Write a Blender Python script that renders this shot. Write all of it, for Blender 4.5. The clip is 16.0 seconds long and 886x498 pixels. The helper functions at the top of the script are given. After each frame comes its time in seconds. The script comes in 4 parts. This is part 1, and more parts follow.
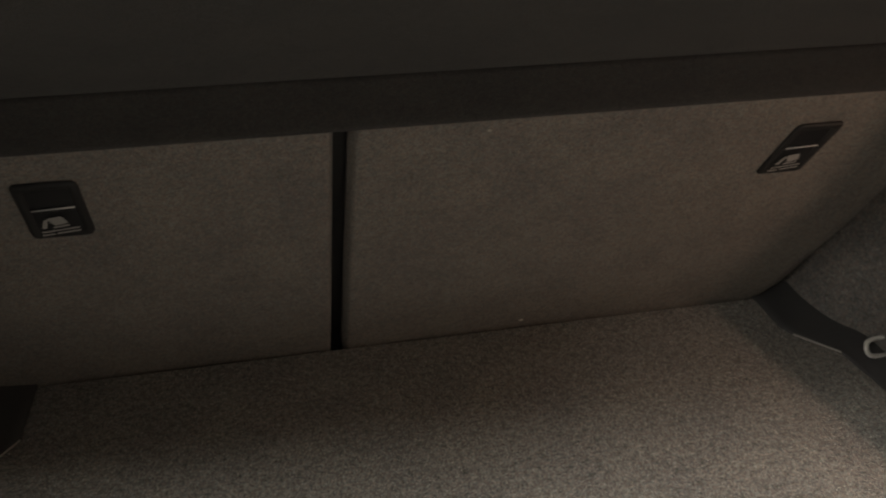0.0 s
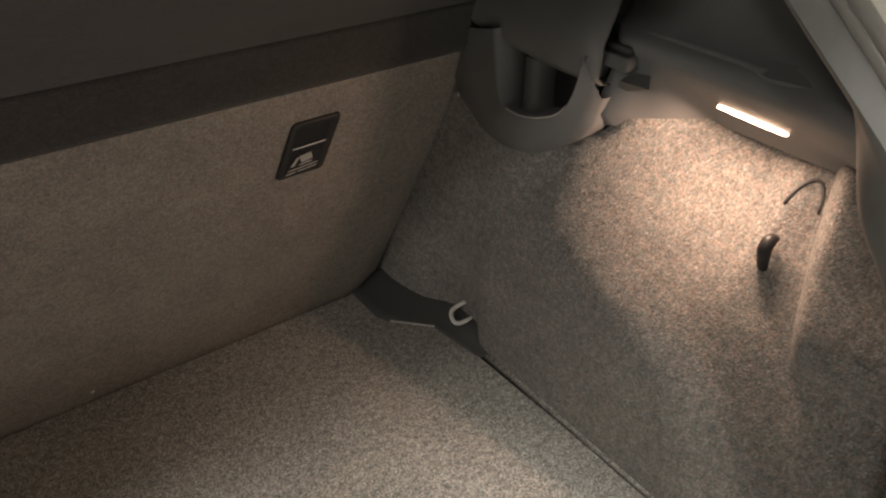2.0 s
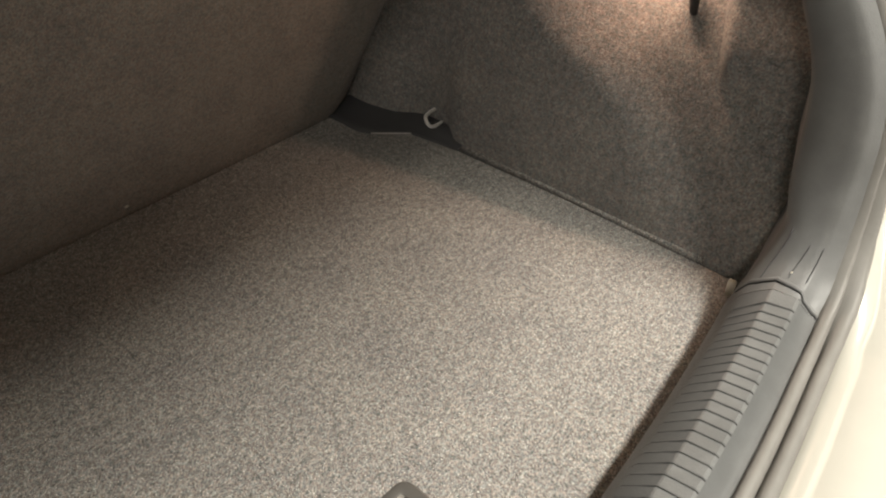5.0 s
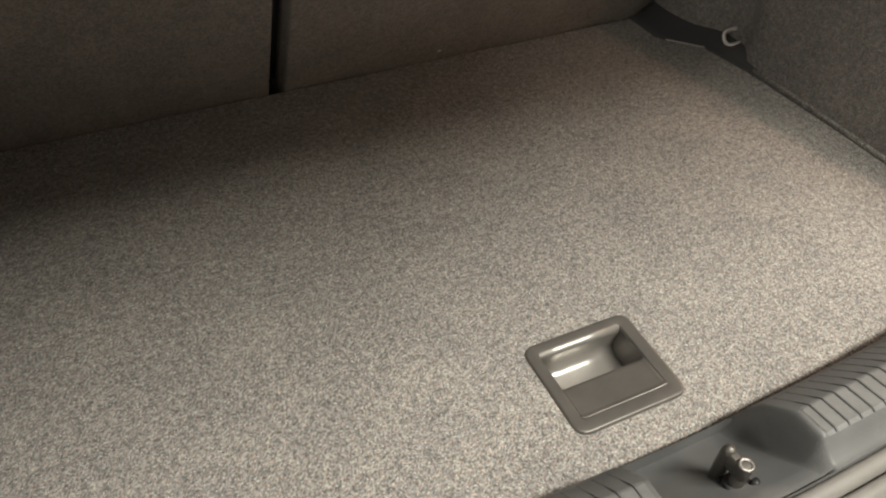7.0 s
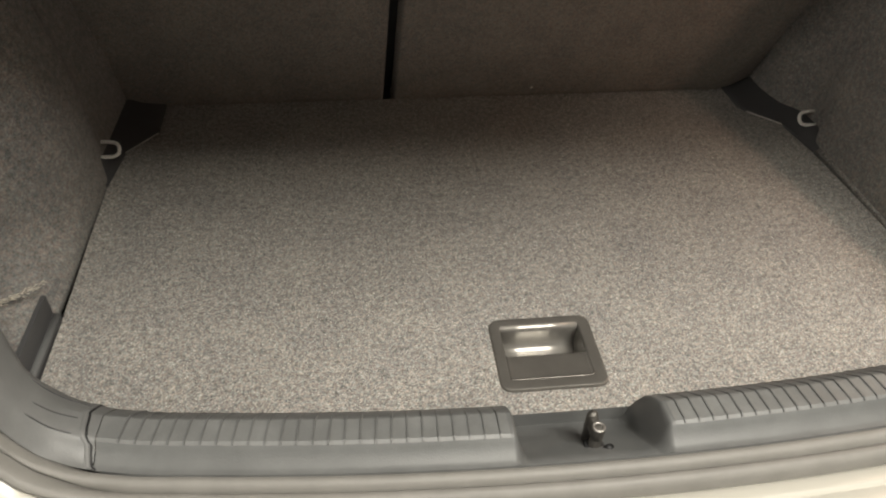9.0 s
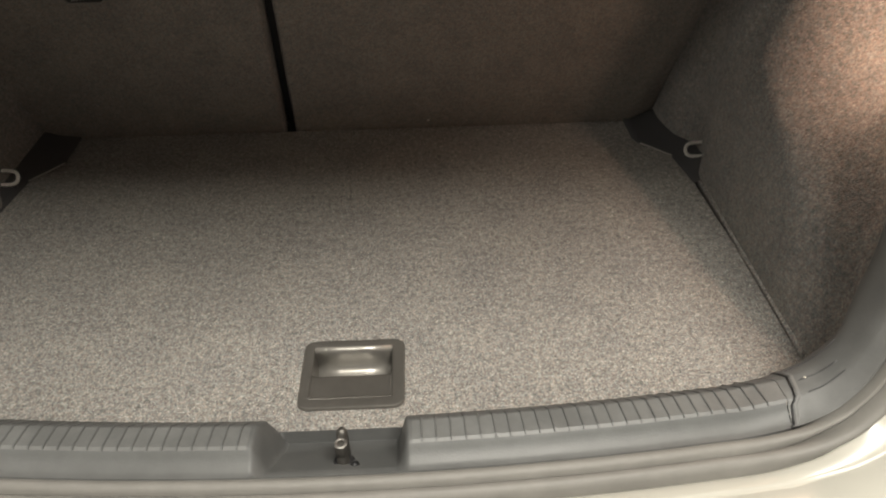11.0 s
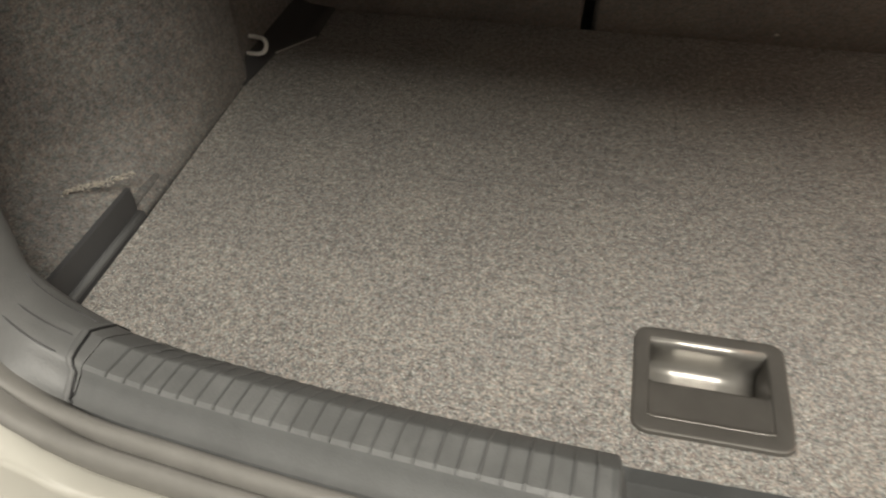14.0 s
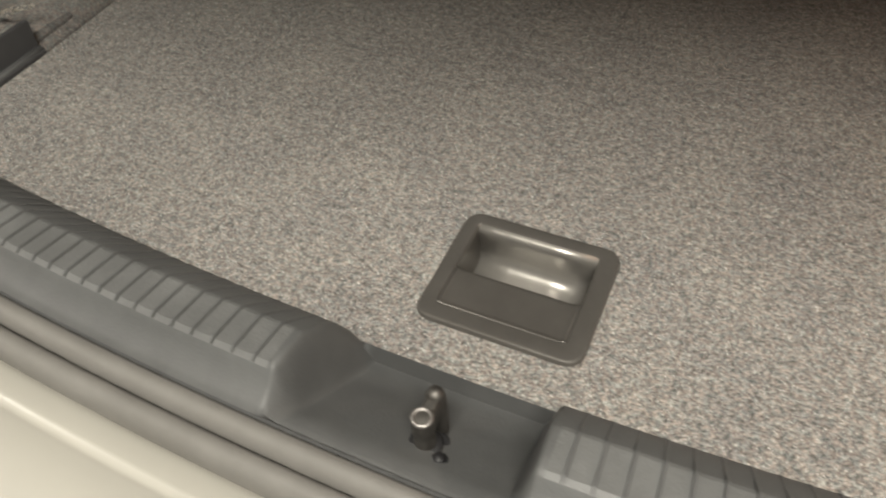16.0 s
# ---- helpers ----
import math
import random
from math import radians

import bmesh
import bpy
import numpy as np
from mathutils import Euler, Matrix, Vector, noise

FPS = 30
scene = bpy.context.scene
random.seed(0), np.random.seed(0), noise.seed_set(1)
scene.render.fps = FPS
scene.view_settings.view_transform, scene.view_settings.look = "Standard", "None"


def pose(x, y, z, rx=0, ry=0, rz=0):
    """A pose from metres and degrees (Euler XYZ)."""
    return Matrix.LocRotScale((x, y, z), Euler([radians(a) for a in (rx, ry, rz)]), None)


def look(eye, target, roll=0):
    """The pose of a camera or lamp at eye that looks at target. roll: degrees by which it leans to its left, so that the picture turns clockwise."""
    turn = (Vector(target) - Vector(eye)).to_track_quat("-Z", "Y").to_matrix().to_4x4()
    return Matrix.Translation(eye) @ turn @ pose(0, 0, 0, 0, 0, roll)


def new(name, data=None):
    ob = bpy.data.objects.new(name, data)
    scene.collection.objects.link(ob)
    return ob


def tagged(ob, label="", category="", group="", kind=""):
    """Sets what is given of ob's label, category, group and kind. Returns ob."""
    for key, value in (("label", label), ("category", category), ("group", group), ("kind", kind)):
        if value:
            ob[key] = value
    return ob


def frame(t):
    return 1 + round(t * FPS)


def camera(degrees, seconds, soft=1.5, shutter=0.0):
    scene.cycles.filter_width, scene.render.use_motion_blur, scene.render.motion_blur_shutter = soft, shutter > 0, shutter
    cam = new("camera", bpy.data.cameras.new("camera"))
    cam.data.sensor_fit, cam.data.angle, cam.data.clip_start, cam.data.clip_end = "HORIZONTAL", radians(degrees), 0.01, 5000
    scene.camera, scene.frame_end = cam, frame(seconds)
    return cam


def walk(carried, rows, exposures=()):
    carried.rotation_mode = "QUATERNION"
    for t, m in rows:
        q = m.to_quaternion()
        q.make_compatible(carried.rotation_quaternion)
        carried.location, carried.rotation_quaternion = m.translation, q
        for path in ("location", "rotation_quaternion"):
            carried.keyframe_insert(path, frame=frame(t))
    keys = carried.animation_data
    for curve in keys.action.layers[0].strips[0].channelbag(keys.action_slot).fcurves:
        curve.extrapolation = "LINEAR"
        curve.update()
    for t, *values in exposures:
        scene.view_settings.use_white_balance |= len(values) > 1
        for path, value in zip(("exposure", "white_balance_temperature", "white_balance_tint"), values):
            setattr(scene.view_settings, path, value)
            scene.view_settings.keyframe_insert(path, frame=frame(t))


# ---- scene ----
cam = camera(62.3, 16.0, soft=2.1, shutter=0.15)
PATH = [
    (0, (-0.147, -0.091, 0.618), (0.179, 1.533, -0.503), 0.5),
    (0.5, (-0.101, -0.094, 0.62), (0.478, 1.451, -0.51), 1.2),
    (1, (-0.058, -0.099, 0.622), (0.716, 1.356, -0.511), 1.4),
    (1.5, (-0.011, -0.113, 0.621), (0.894, 1.27, -0.505), 1.1),
    (2, (0.062, -0.093, 0.606), (1.045, 1.236, -0.52), 0.4),
    (2.5, (0.092, -0.106, 0.617), (1.136, 1.158, -0.528), -0.3),
    (3, (0.045, -0.12, 0.619), (1.162, 1.061, -0.547), -0.5),
    (3.2, (0.003, -0.11, 0.613), (1.167, 1.012, -0.564), -0.2),
    (5.3, (-0.221, -0.16, 0.549), (0.944, 0.813, -0.753), 2.2),
    (5.5, (-0.236, -0.161, 0.543), (0.894, 0.819, -0.784), 2.8),
    (6, (-0.276, -0.169, 0.524), (0.739, 0.881, -0.842), 3.0),
    (6.5, (-0.309, -0.175, 0.517), (0.531, 0.981, -0.882), 2.5),
    (7, (-0.313, -0.245, 0.532), (0.334, 1.044, -0.854), 2.2),
    (7.5, (-0.293, -0.338, 0.553), (0.181, 1.06, -0.796), 2.5),
    (8, (-0.276, -0.416, 0.572), (0.07, 1.047, -0.747), 2.5),
    (8.2, (-0.272, -0.428, 0.587), (0.047, 1.043, -0.73), 2.6),
    (10.3, (0.032, -0.504, 0.598), (0.068, 1.06, -0.648), -0.4),
    (10.5, (0.052, -0.509, 0.599), (0.08, 1.063, -0.637), -0.6),
    (11, (0.086, -0.508, 0.6), (0.129, 1.073, -0.624), -1.1),
    (11.5, (0.119, -0.506, 0.597), (0.223, 1.079, -0.618), -1.1),
    (12, (0.152, -0.51, 0.601), (0.318, 1.07, -0.613), -0.7),
    (12.5, (0.151, -0.508, 0.598), (0.316, 1.068, -0.622), -0.2),
    (13, (0.1, -0.502, 0.569), (0.148, 1.06, -0.68), -0.2),
    (13.5, (0.012, -0.439, 0.519), (-0.146, 1.074, -0.779), -1.0),
    (14, (-0.111, -0.315, 0.458), (-0.469, 1.098, -0.912), -2.0),
    (14.5, (-0.193, -0.236, 0.412), (-0.727, 1.058, -1.017), -4.0),
    (15, (-0.174, -0.225, 0.4), (-0.805, 0.974, -1.071), -5.3),
    (15.5, (-0.055, -0.237, 0.397), (-0.708, 0.923, -1.095), -5.3),
    (16, (0.098, -0.246, 0.383), (-0.522, 0.937, -1.107), -4.2),
]
EXPOSURES = [(0.0, 0.0), (0.5, 0.25), (1.5, 0.70), (3.2, 0.60), (5.3, 0.46), (8.2, 0.36), (10.3, 0.16), (12.5, 0.10), (16.0, 0.05)]
walk(cam, [(t, look(eye, target, roll)) for t, eye, target, roll in PATH], EXPOSURES)

# ---------------------------------------------------------------- light
world = bpy.data.worlds.new("showroom_air")
world.use_nodes = True
bg = world.node_tree.nodes["Background"]
bg.inputs["Color"].default_value = (1.0, 0.93, 0.82, 1)
bg.inputs["Strength"].default_value = 0.08
scene.world = world


def overhead_lamp(name, x, y, z, sx, sy, watts, colour):
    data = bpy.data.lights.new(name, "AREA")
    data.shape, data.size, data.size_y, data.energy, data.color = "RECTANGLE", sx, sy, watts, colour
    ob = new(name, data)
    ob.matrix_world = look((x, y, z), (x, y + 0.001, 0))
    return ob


# Unseen key lamp overhead, placed from the shade edge on the floor.
overhead_lamp("unseen_overhead_light", 0.46, -0.93, 1.95, 0.9, 0.22, 73, (1.0, 0.95, 0.845))
# Fill lamp added out of view to brighten the pillar and ledge.
overhead_lamp("unseen_overhead_light", -2.40, -1.00, 1.95, 0.9, 0.22, 26, (1.0, 0.94, 0.85))
# unseen fill light added behind the car for surfaces that face the rear
rear_fill = bpy.data.lights.new("rear_fill_light", "AREA")
rear_fill.shape, rear_fill.size, rear_fill.size_y, rear_fill.energy, rear_fill.color = "RECTANGLE", 7.6, 1.0, 12, (0.96, 0.97, 1.0)
rear_fill_ob = new("rear_fill_light", rear_fill)
rear_fill_ob.matrix_world = look((0.0, -4.99, 0.35), (0.0, 0.0, 0.35))

# the boot lamp's beam, just under its lens
beam = bpy.data.lights.new("boot_lamp_light", "AREA")
beam.shape, beam.size, beam.size_y, beam.energy, beam.color = "RECTANGLE", 0.056, 0.006, 0.40, (1.0, 0.66, 0.47)
beam.spread = radians(180)
beam_ob = new("boot_lamp_light", beam)
beam_ob.matrix_world = look((0.5750, 0.1940, 0.3622), (0.5750 - 0.57, 0.1940 - 0.02, 0.3622 - 0.82))

# ---------------------------------------------------------------- materials


def material(name, base, rough=0.6, metal=0.0):
    m = bpy.data.materials.new(name)
    m.use_nodes = True
    n, l = m.node_tree.nodes, m.node_tree.links
    b = n["Principled BSDF"]
    b.inputs["Base Color"].default_value = (*base, 1)
    b.inputs["Roughness"].default_value = rough
    b.inputs["Metallic"].default_value = metal
    return m, n, l, b


def ramp(n, stops):
    r = n.new("ShaderNodeValToRGB")
    els = r.color_ramp.elements
    while len(els) < len(stops):
        els.new(0.5)
    for e, (p, c) in zip(els, stops):
        e.position, e.color = p, (*c, 1)
    return r


def noise_node(n, l, scale, detail=3.0, rough=0.55, stretch=None):
    co = n.new("ShaderNodeTexCoord")
    t = n.new("ShaderNodeTexNoise")
    t.inputs["Scale"].default_value, t.inputs["Detail"].default_value, t.inputs["Roughness"].default_value = scale, detail, rough
    if stretch:
        mp = n.new("ShaderNodeMapping")
        mp.inputs["Scale"].default_value = stretch
        mp.inputs["Rotation"].default_value = (0, 0, 0.5)
        l.new(co.outputs["Object"], mp.inputs["Vector"])
        l.new(mp.outputs["Vector"], t.inputs["Vector"])
    else:
        l.new(co.outputs["Object"], t.inputs["Vector"])
    return t


def mix_colour(n, l, a, b, factor, blend="MIX"):
    x = n.new("ShaderNodeMix")
    x.data_type, x.blend_type = "RGBA", blend
    for sock, v in ((x.inputs[6], a), (x.inputs[7], b), (x.inputs[0], factor)):
        if isinstance(v, bpy.types.NodeSocket):
            l.new(v, sock)
        else:
            sock.default_value = v if not isinstance(v, tuple) else (*v, 1)
    return x.outputs[2]


def strand_node(n, l, across, along, turn):
    """Noise drawn out into short strands lying in one direction."""
    co = n.new("ShaderNodeTexCoord")
    mp = n.new("ShaderNodeMapping")
    mp.inputs["Rotation"].default_value = turn
    l.new(co.outputs["Object"], mp.inputs["Vector"])
    st = n.new("ShaderNodeMapping")
    st.inputs["Scale"].default_value = (along, across, across)
    l.new(mp.outputs["Vector"], st.inputs["Vector"])
    t = n.new("ShaderNodeTexNoise")
    t.inputs["Scale"].default_value, t.inputs["Detail"].default_value, t.inputs["Roughness"].default_value = 1.0, 1.0, 0.5
    l.new(st.outputs["Vector"], t.inputs["Vector"])
    return t


def carpet_material(name, dark, mid, light, fleck, grain=430.0, bump=0.9, mottle=0.25, strand=1.0):
    """Needle felt: tangled pale and dark fibres a few millimetres long over a darker felt, with faint patches."""
    m, n, l, b = material(name, mid, 0.95)
    b.inputs["Specular IOR Level"].default_value = 0.15
    b.inputs["Sheen Weight"].default_value = 0.12
    b.inputs["Sheen Roughness"].default_value = 0.6
    f1 = noise_node(n, l, grain, 3.0, 0.6)
    r1 = ramp(n, [(0.36, dark), (0.50, mid), (0.66, light)])
    l.new(f1.outputs["Fac"], r1.inputs["Fac"])
    c = r1.outputs["Color"]
    height = f1.outputs["Fac"]
    for k, turn in enumerate(((0.3, 0.5, 0.4), (0.9, 0.2, 1.5), (0.5, 1.0, 2.5), (1.2, 0.7, 3.3))):
        f = strand_node(n, l, grain * 2.1, grain * 0.42, turn)
        pale = ramp(n, [(0.55, (0, 0, 0)), (0.70, (0.75 * strand,) * 3)])
        l.new(f.outputs["Fac"], pale.inputs["Fac"])
        c = mix_colour(n, l, c, light, pale.outputs["Color"])
        deep = ramp(n, [(0.30, (0.65 * strand,) * 3), (0.43, (0, 0, 0))])
        l.new(f.outputs["Fac"], deep.inputs["Fac"])
        c = mix_colour(n, l, c, dark, deep.outputs["Color"])
        add = n.new("ShaderNodeMath")
        add.operation = "ADD"
        l.new(height, add.inputs[0])
        l.new(f.outputs["Fac"], add.inputs[1])
        height = add.outputs[0]
    for scale, amount in ((grain * 0.36, mottle), (16.0, 0.10)):
        f = noise_node(n, l, scale, 3.0, 0.6)
        lo, hi = 1 - amount, 1 + amount
        r = ramp(n, [(0.34, (lo, lo, lo * 1.01)), (0.66, (hi, hi * 0.99, hi * 0.97))])
        l.new(f.outputs["Fac"], r.inputs["Fac"])
        c = mix_colour(n, l, c, r.outputs["Color"], 1.0, "MULTIPLY")
    tint = noise_node(n, l, grain * 0.7, 2.0, 0.5)
    r6 = ramp(n, [(0.38, (1.07, 0.978, 0.95)), (0.62, (0.94, 1.01, 1.04))])
    l.new(tint.outputs["Fac"], r6.inputs["Fac"])
    c = mix_colour(n, l, c, r6.outputs["Color"], 1.0, "MULTIPLY")
    spark = strand_node(n, l, grain * 2.4, grain * 0.6, (0.7, 0.4, 0.9))
    r5 = ramp(n, [(0.655, (0, 0, 0)), (0.73, (strand,) * 3)])
    l.new(spark.outputs["Fac"], r5.inputs["Fac"])
    c = mix_colour(n, l, c, fleck, r5.outputs["Color"])
    l.new(c, b.inputs["Base Color"])
    bp = n.new("ShaderNodeBump")
    bp.inputs["Strength"].default_value, bp.inputs["Distance"].default_value = bump, 0.0012
    l.new(height, bp.inputs["Height"])
    l.new(bp.outputs["Normal"], b.inputs["Normal"])
    return m


def plastic_material(name, base, rough=0.5, grain=900.0, bump=0.25, dust=0.04):
    """Grained interior plastic with fine leather grain and a little dust."""
    m, n, l, b = material(name, base, rough)
    b.inputs["Specular IOR Level"].default_value = 0.45
    g = noise_node(n, l, grain, 2.0, 0.5)
    s = noise_node(n, l, 28.0, 4.0, 0.65)
    r = ramp(n, [(0.4, base), (0.75, tuple(min(1, c * (1 + dust * 3) + dust * 0.03) for c in base))])
    l.new(s.outputs["Fac"], r.inputs["Fac"])
    l.new(r.outputs["Color"], b.inputs["Base Color"])
    rr = n.new("ShaderNodeMapRange")
    rr.inputs["To Min"].default_value, rr.inputs["To Max"].default_value = rough - 0.08, rough + 0.12
    l.new(s.outputs["Fac"], rr.inputs["Value"])
    l.new(rr.outputs["Result"], b.inputs["Roughness"])
    bp = n.new("ShaderNodeBump")
    bp.inputs["Strength"].default_value, bp.inputs["Distance"].default_value = bump, 0.0004
    l.new(g.outputs["Fac"], bp.inputs["Height"])
    l.new(bp.outputs["Normal"], b.inputs["Normal"])
    return m


M_FLOOR = carpet_material("boot_floor_carpet", (0.092, 0.091, 0.088), (0.198, 0.191, 0.181), (0.405, 0.387, 0.360), (0.86, 0.83, 0.77), 390.0, 0.55, 0.27, 0.85)
M_SEAT = carpet_material("seat_back_carpet", (0.153, 0.137, 0.119), (0.226, 0.203, 0.178), (0.308, 0.278, 0.245), (0.39, 0.353, 0.31), 430.0, 0.4, 0.12, 0.7)
M_WALL = carpet_material("side_lining_carpet", (0.122, 0.119, 0.114), (0.188, 0.182, 0.173), (0.280, 0.267, 0.248), (0.50, 0.47, 0.43), 340.0, 0.45, 0.20, 0.6)
M_SHELF = carpet_material("parcel_shelf_felt", (0.030, 0.029, 0.027), (0.041, 0.039, 0.036), (0.056, 0.053, 0.049), (0.068, 0.064, 0.059), 600.0, 0.35, 0.12, 0.6)
M_SILL = plastic_material("sill_plastic", (0.106, 0.108, 0.107), 0.46, 620.0, 0.55, 0.07)
# Paler copy of the sill plastic; puts light missing on the pillars into colour.
M_PILLAR_LIT = plastic_material("pillar_plastic_lit", (0.134, 0.135, 0.133), 0.46, 620.0, 0.55, 0.07)
# Sill plastic again, paler for the lit top face.
M_TREAD = plastic_material("lit_tread_plastic", (0.128, 0.130, 0.128), 0.44, 620.0, 0.9, 0.12)
M_FRAY = plastic_material("pale_frayed_fibre", (0.64, 0.59, 0.50), 0.9)
M_RAIL = plastic_material("rail_plastic", (0.062, 0.062, 0.064), 0.45)
M_TRIM = plastic_material("trim_plastic", (0.15, 0.151, 0.152), 0.5)
M_BLACK = plastic_material("black_plastic", (0.014, 0.014, 0.015), 0.5)
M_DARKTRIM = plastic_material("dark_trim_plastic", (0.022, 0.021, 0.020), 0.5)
M_HANDLE = plastic_material("handle_satin_plastic", (0.150, 0.142, 0.130), 0.36, 1200.0, 0.12, 0.06)
M_HANDLE.node_tree.nodes["Principled BSDF"].inputs["Metallic"].default_value = 0.55
M_WELL = plastic_material("handle_well_satin", (0.36, 0.345, 0.32), 0.34, 1200.0, 0.1, 0.05)
M_WELL.node_tree.nodes["Principled BSDF"].inputs["Metallic"].default_value = 0.6
M_SEAL = plastic_material("seal_rubber", (0.185, 0.178, 0.165), 0.56, 500.0, 0.2, 0.06)
M_FLANGE = plastic_material("flange_plastic", (0.17, 0.168, 0.163), 0.5)
M_ROOM = plastic_material("room_plaster", (0.80, 0.775, 0.73), 0.85, 60.0, 0.1, 0.02)
M_GROUND = plastic_material("room_floor_tile", (0.55, 0.53, 0.49), 0.35, 40.0, 0.05, 0.05)


def paint_material():
    m, n, l, b = material("white_car_paint", (0.46, 0.446, 0.40), 0.3)
    b.inputs["Coat Weight"].default_value = 0.35
    b.inputs["Coat Roughness"].default_value = 0.34
    s = noise_node(n, l, 9.0, 3.0, 0.6)
    r = ramp(n, [(0.35, (0.446, 0.432, 0.386)), (0.7, (0.478, 0.463, 0.413))])
    l.new(s.outputs["Fac"], r.inputs["Fac"])
    l.new(r.outputs["Color"], b.inputs["Base Color"])
    return m


def metal_material(name, base, rough):
    m, n, l, b = material(name, base, rough, 1.0)
    s = noise_node(n, l, 180.0, 4.0, 0.6)
    rr = n.new("ShaderNodeMapRange")
    rr.inputs["To Min"].default_value, rr.inputs["To Max"].default_value = rough - 0.1, rough + 0.15
    l.new(s.outputs["Fac"], rr.inputs["Value"])
    l.new(rr.outputs["Result"], b.inputs["Roughness"])
    return m


M_PAINT = paint_material()
M_STEEL = metal_material("zinc_plated_steel", (0.42, 0.40, 0.38), 0.5)
M_DARKSTEEL = metal_material("oiled_steel", (0.17, 0.162, 0.15), 0.56)
M_WIRE, _n, _l, _b = material("nickel_wire", (0.88, 0.86, 0.82), 0.4, 0.15)
# Grey of the pictograms, also used for painted edge highlights.
M_PRINT_GLINT, _n, _l, _b = material("grey_print_and_glint", (0.42, 0.40, 0.37), 0.6)
M_RED, _n, _l, _b = material("red_lamp_lens", (0.42, 0.012, 0.02), 0.12)
_b.inputs["Coat Weight"].default_value = 0.8
M_REDDARK, _n, _l, _b = material("dark_red_lamp_lens", (0.16, 0.008, 0.014), 0.15)
M_CLEAR, _n, _l, _b = material("pale_lamp_lens", (0.45, 0.33, 0.31), 0.2)
M_GLOW, _n, _l, _b = material("boot_lamp_glow", (1.0, 0.8, 0.6), 0.4)
_b.inputs["Emission Color"].default_value = (1.0, 0.62, 0.40, 1)
_b.inputs["Emission Strength"].default_value = 14.0

# ---------------------------------------------------------------- mesh helpers


def part(name, bm, mat, parent=None, label="", smooth=True, bevel=0.0, crease=0):
    me = bpy.data.meshes.new(name)
    bmesh.ops.recalc_face_normals(bm, faces=bm.faces)
    bm.to_mesh(me)
    bm.free()
    for p in me.polygons:
        p.use_smooth = smooth
    if smooth and crease:
        me.set_sharp_from_angle(angle=radians(crease))
    me.materials.append(mat)
    ob = new(name, me)
    if parent:
        ob.parent = parent
    if bevel:
        b = ob.modifiers.new("edge", "BEVEL")
        b.width, b.segments, b.limit_method, b.angle_limit = bevel, 3, "ANGLE", radians(35)
    if label:
        ob["label"] = label
    return ob


def thing(name, label, category, group="", kind=""):
    return tagged(new(name), label, category, group, kind)


def grid(rows, close=False):
    """A sheet through rows of points."""
    bm = bmesh.new()
    vs = [[bm.verts.new(p) for p in row] for row in rows]
    for a, b in zip(vs, vs[1:]):
        for i in range(len(a) - 1):
            bm.faces.new((a[i], a[i + 1], b[i + 1], b[i]))
        if close:
            bm.faces.new((a[-1], a[0], b[0], b[-1]))
    return bm


def slab(rows, back):
    """A closed sheet of rows of points, thickened by the offset back (a vector, or one for each point)."""
    rows = [[Vector(p) for p in r] for r in rows]
    far = [[p + (Vector(back(p)) if callable(back) else Vector(back)) for p in r] for r in rows]
    bm = bmesh.new()
    f = [[bm.verts.new(p) for p in r] for r in rows]
    b = [[bm.verts.new(p) for p in r] for r in far]
    m, n = len(f), len(f[0])
    for i in range(m - 1):
        for j in range(n - 1):
            bm.faces.new((f[i][j], f[i][j + 1], f[i + 1][j + 1], f[i + 1][j]))
            bm.faces.new((b[i][j], b[i + 1][j], b[i + 1][j + 1], b[i][j + 1]))
    for i in range(m - 1):
        for j in (0, n - 1):
            bm.faces.new((f[i][j], f[i + 1][j], b[i + 1][j], b[i][j]))
    for j in range(n - 1):
        for i in (0, m - 1):
            bm.faces.new((f[i][j], f[i][j + 1], b[i][j + 1], b[i][j]))
    return bm


def box(x0, x1, y0, y1, z0, z1):
    bm = bmesh.new()
    bmesh.ops.create_cube(bm, size=1.0, matrix=Matrix.Translation(((x0 + x1) / 2, (y0 + y1) / 2, (z0 + z1) / 2)) @ Matrix.Diagonal((x1 - x0, y1 - y0, z1 - z0, 1)))
    return bm


def prism(outline, z0, z1):
    """An upright slab over an outline of (x, y)."""
    bm = bmesh.new()
    lo = [bm.verts.new((x, y, z0)) for x, y in outline]
    hi = [bm.verts.new((x, y, z1)) for x, y in outline]
    bm.faces.new(lo[::-1])
    bm.faces.new(hi)
    for i in range(len(lo)):
        j = (i + 1) % len(lo)
        bm.faces.new((lo[i], lo[j], hi[j], hi[i]))
    return bm


def tube(points, radius, sides=10, cap=True):
    """A round bar along points."""
    pts = [Vector(p) for p in points]
    bm = bmesh.new()
    rings = []
    side = None
    for i, p in enumerate(pts):
        d = (pts[min(i + 1, len(pts) - 1)] - pts[max(i - 1, 0)]).normalized()
        if side is None:
            side = d.orthogonal().normalized()
        side = (side - d * side.dot(d)).normalized()
        up = d.cross(side)
        r = radius[i] if isinstance(radius, (list, tuple)) else radius
        rings.append([bm.verts.new(p + r * (math.cos(a) * side + math.sin(a) * up)) for a in [2 * math.pi * k / sides for k in range(sides)]])
    for a, b in zip(rings, rings[1:]):
        for k in range(sides):
            bm.faces.new((a[k], a[(k + 1) % sides], b[(k + 1) % sides], b[k]))
    if cap:
        bm.faces.new(rings[0][::-1])
        bm.faces.new(rings[-1])
    return bm


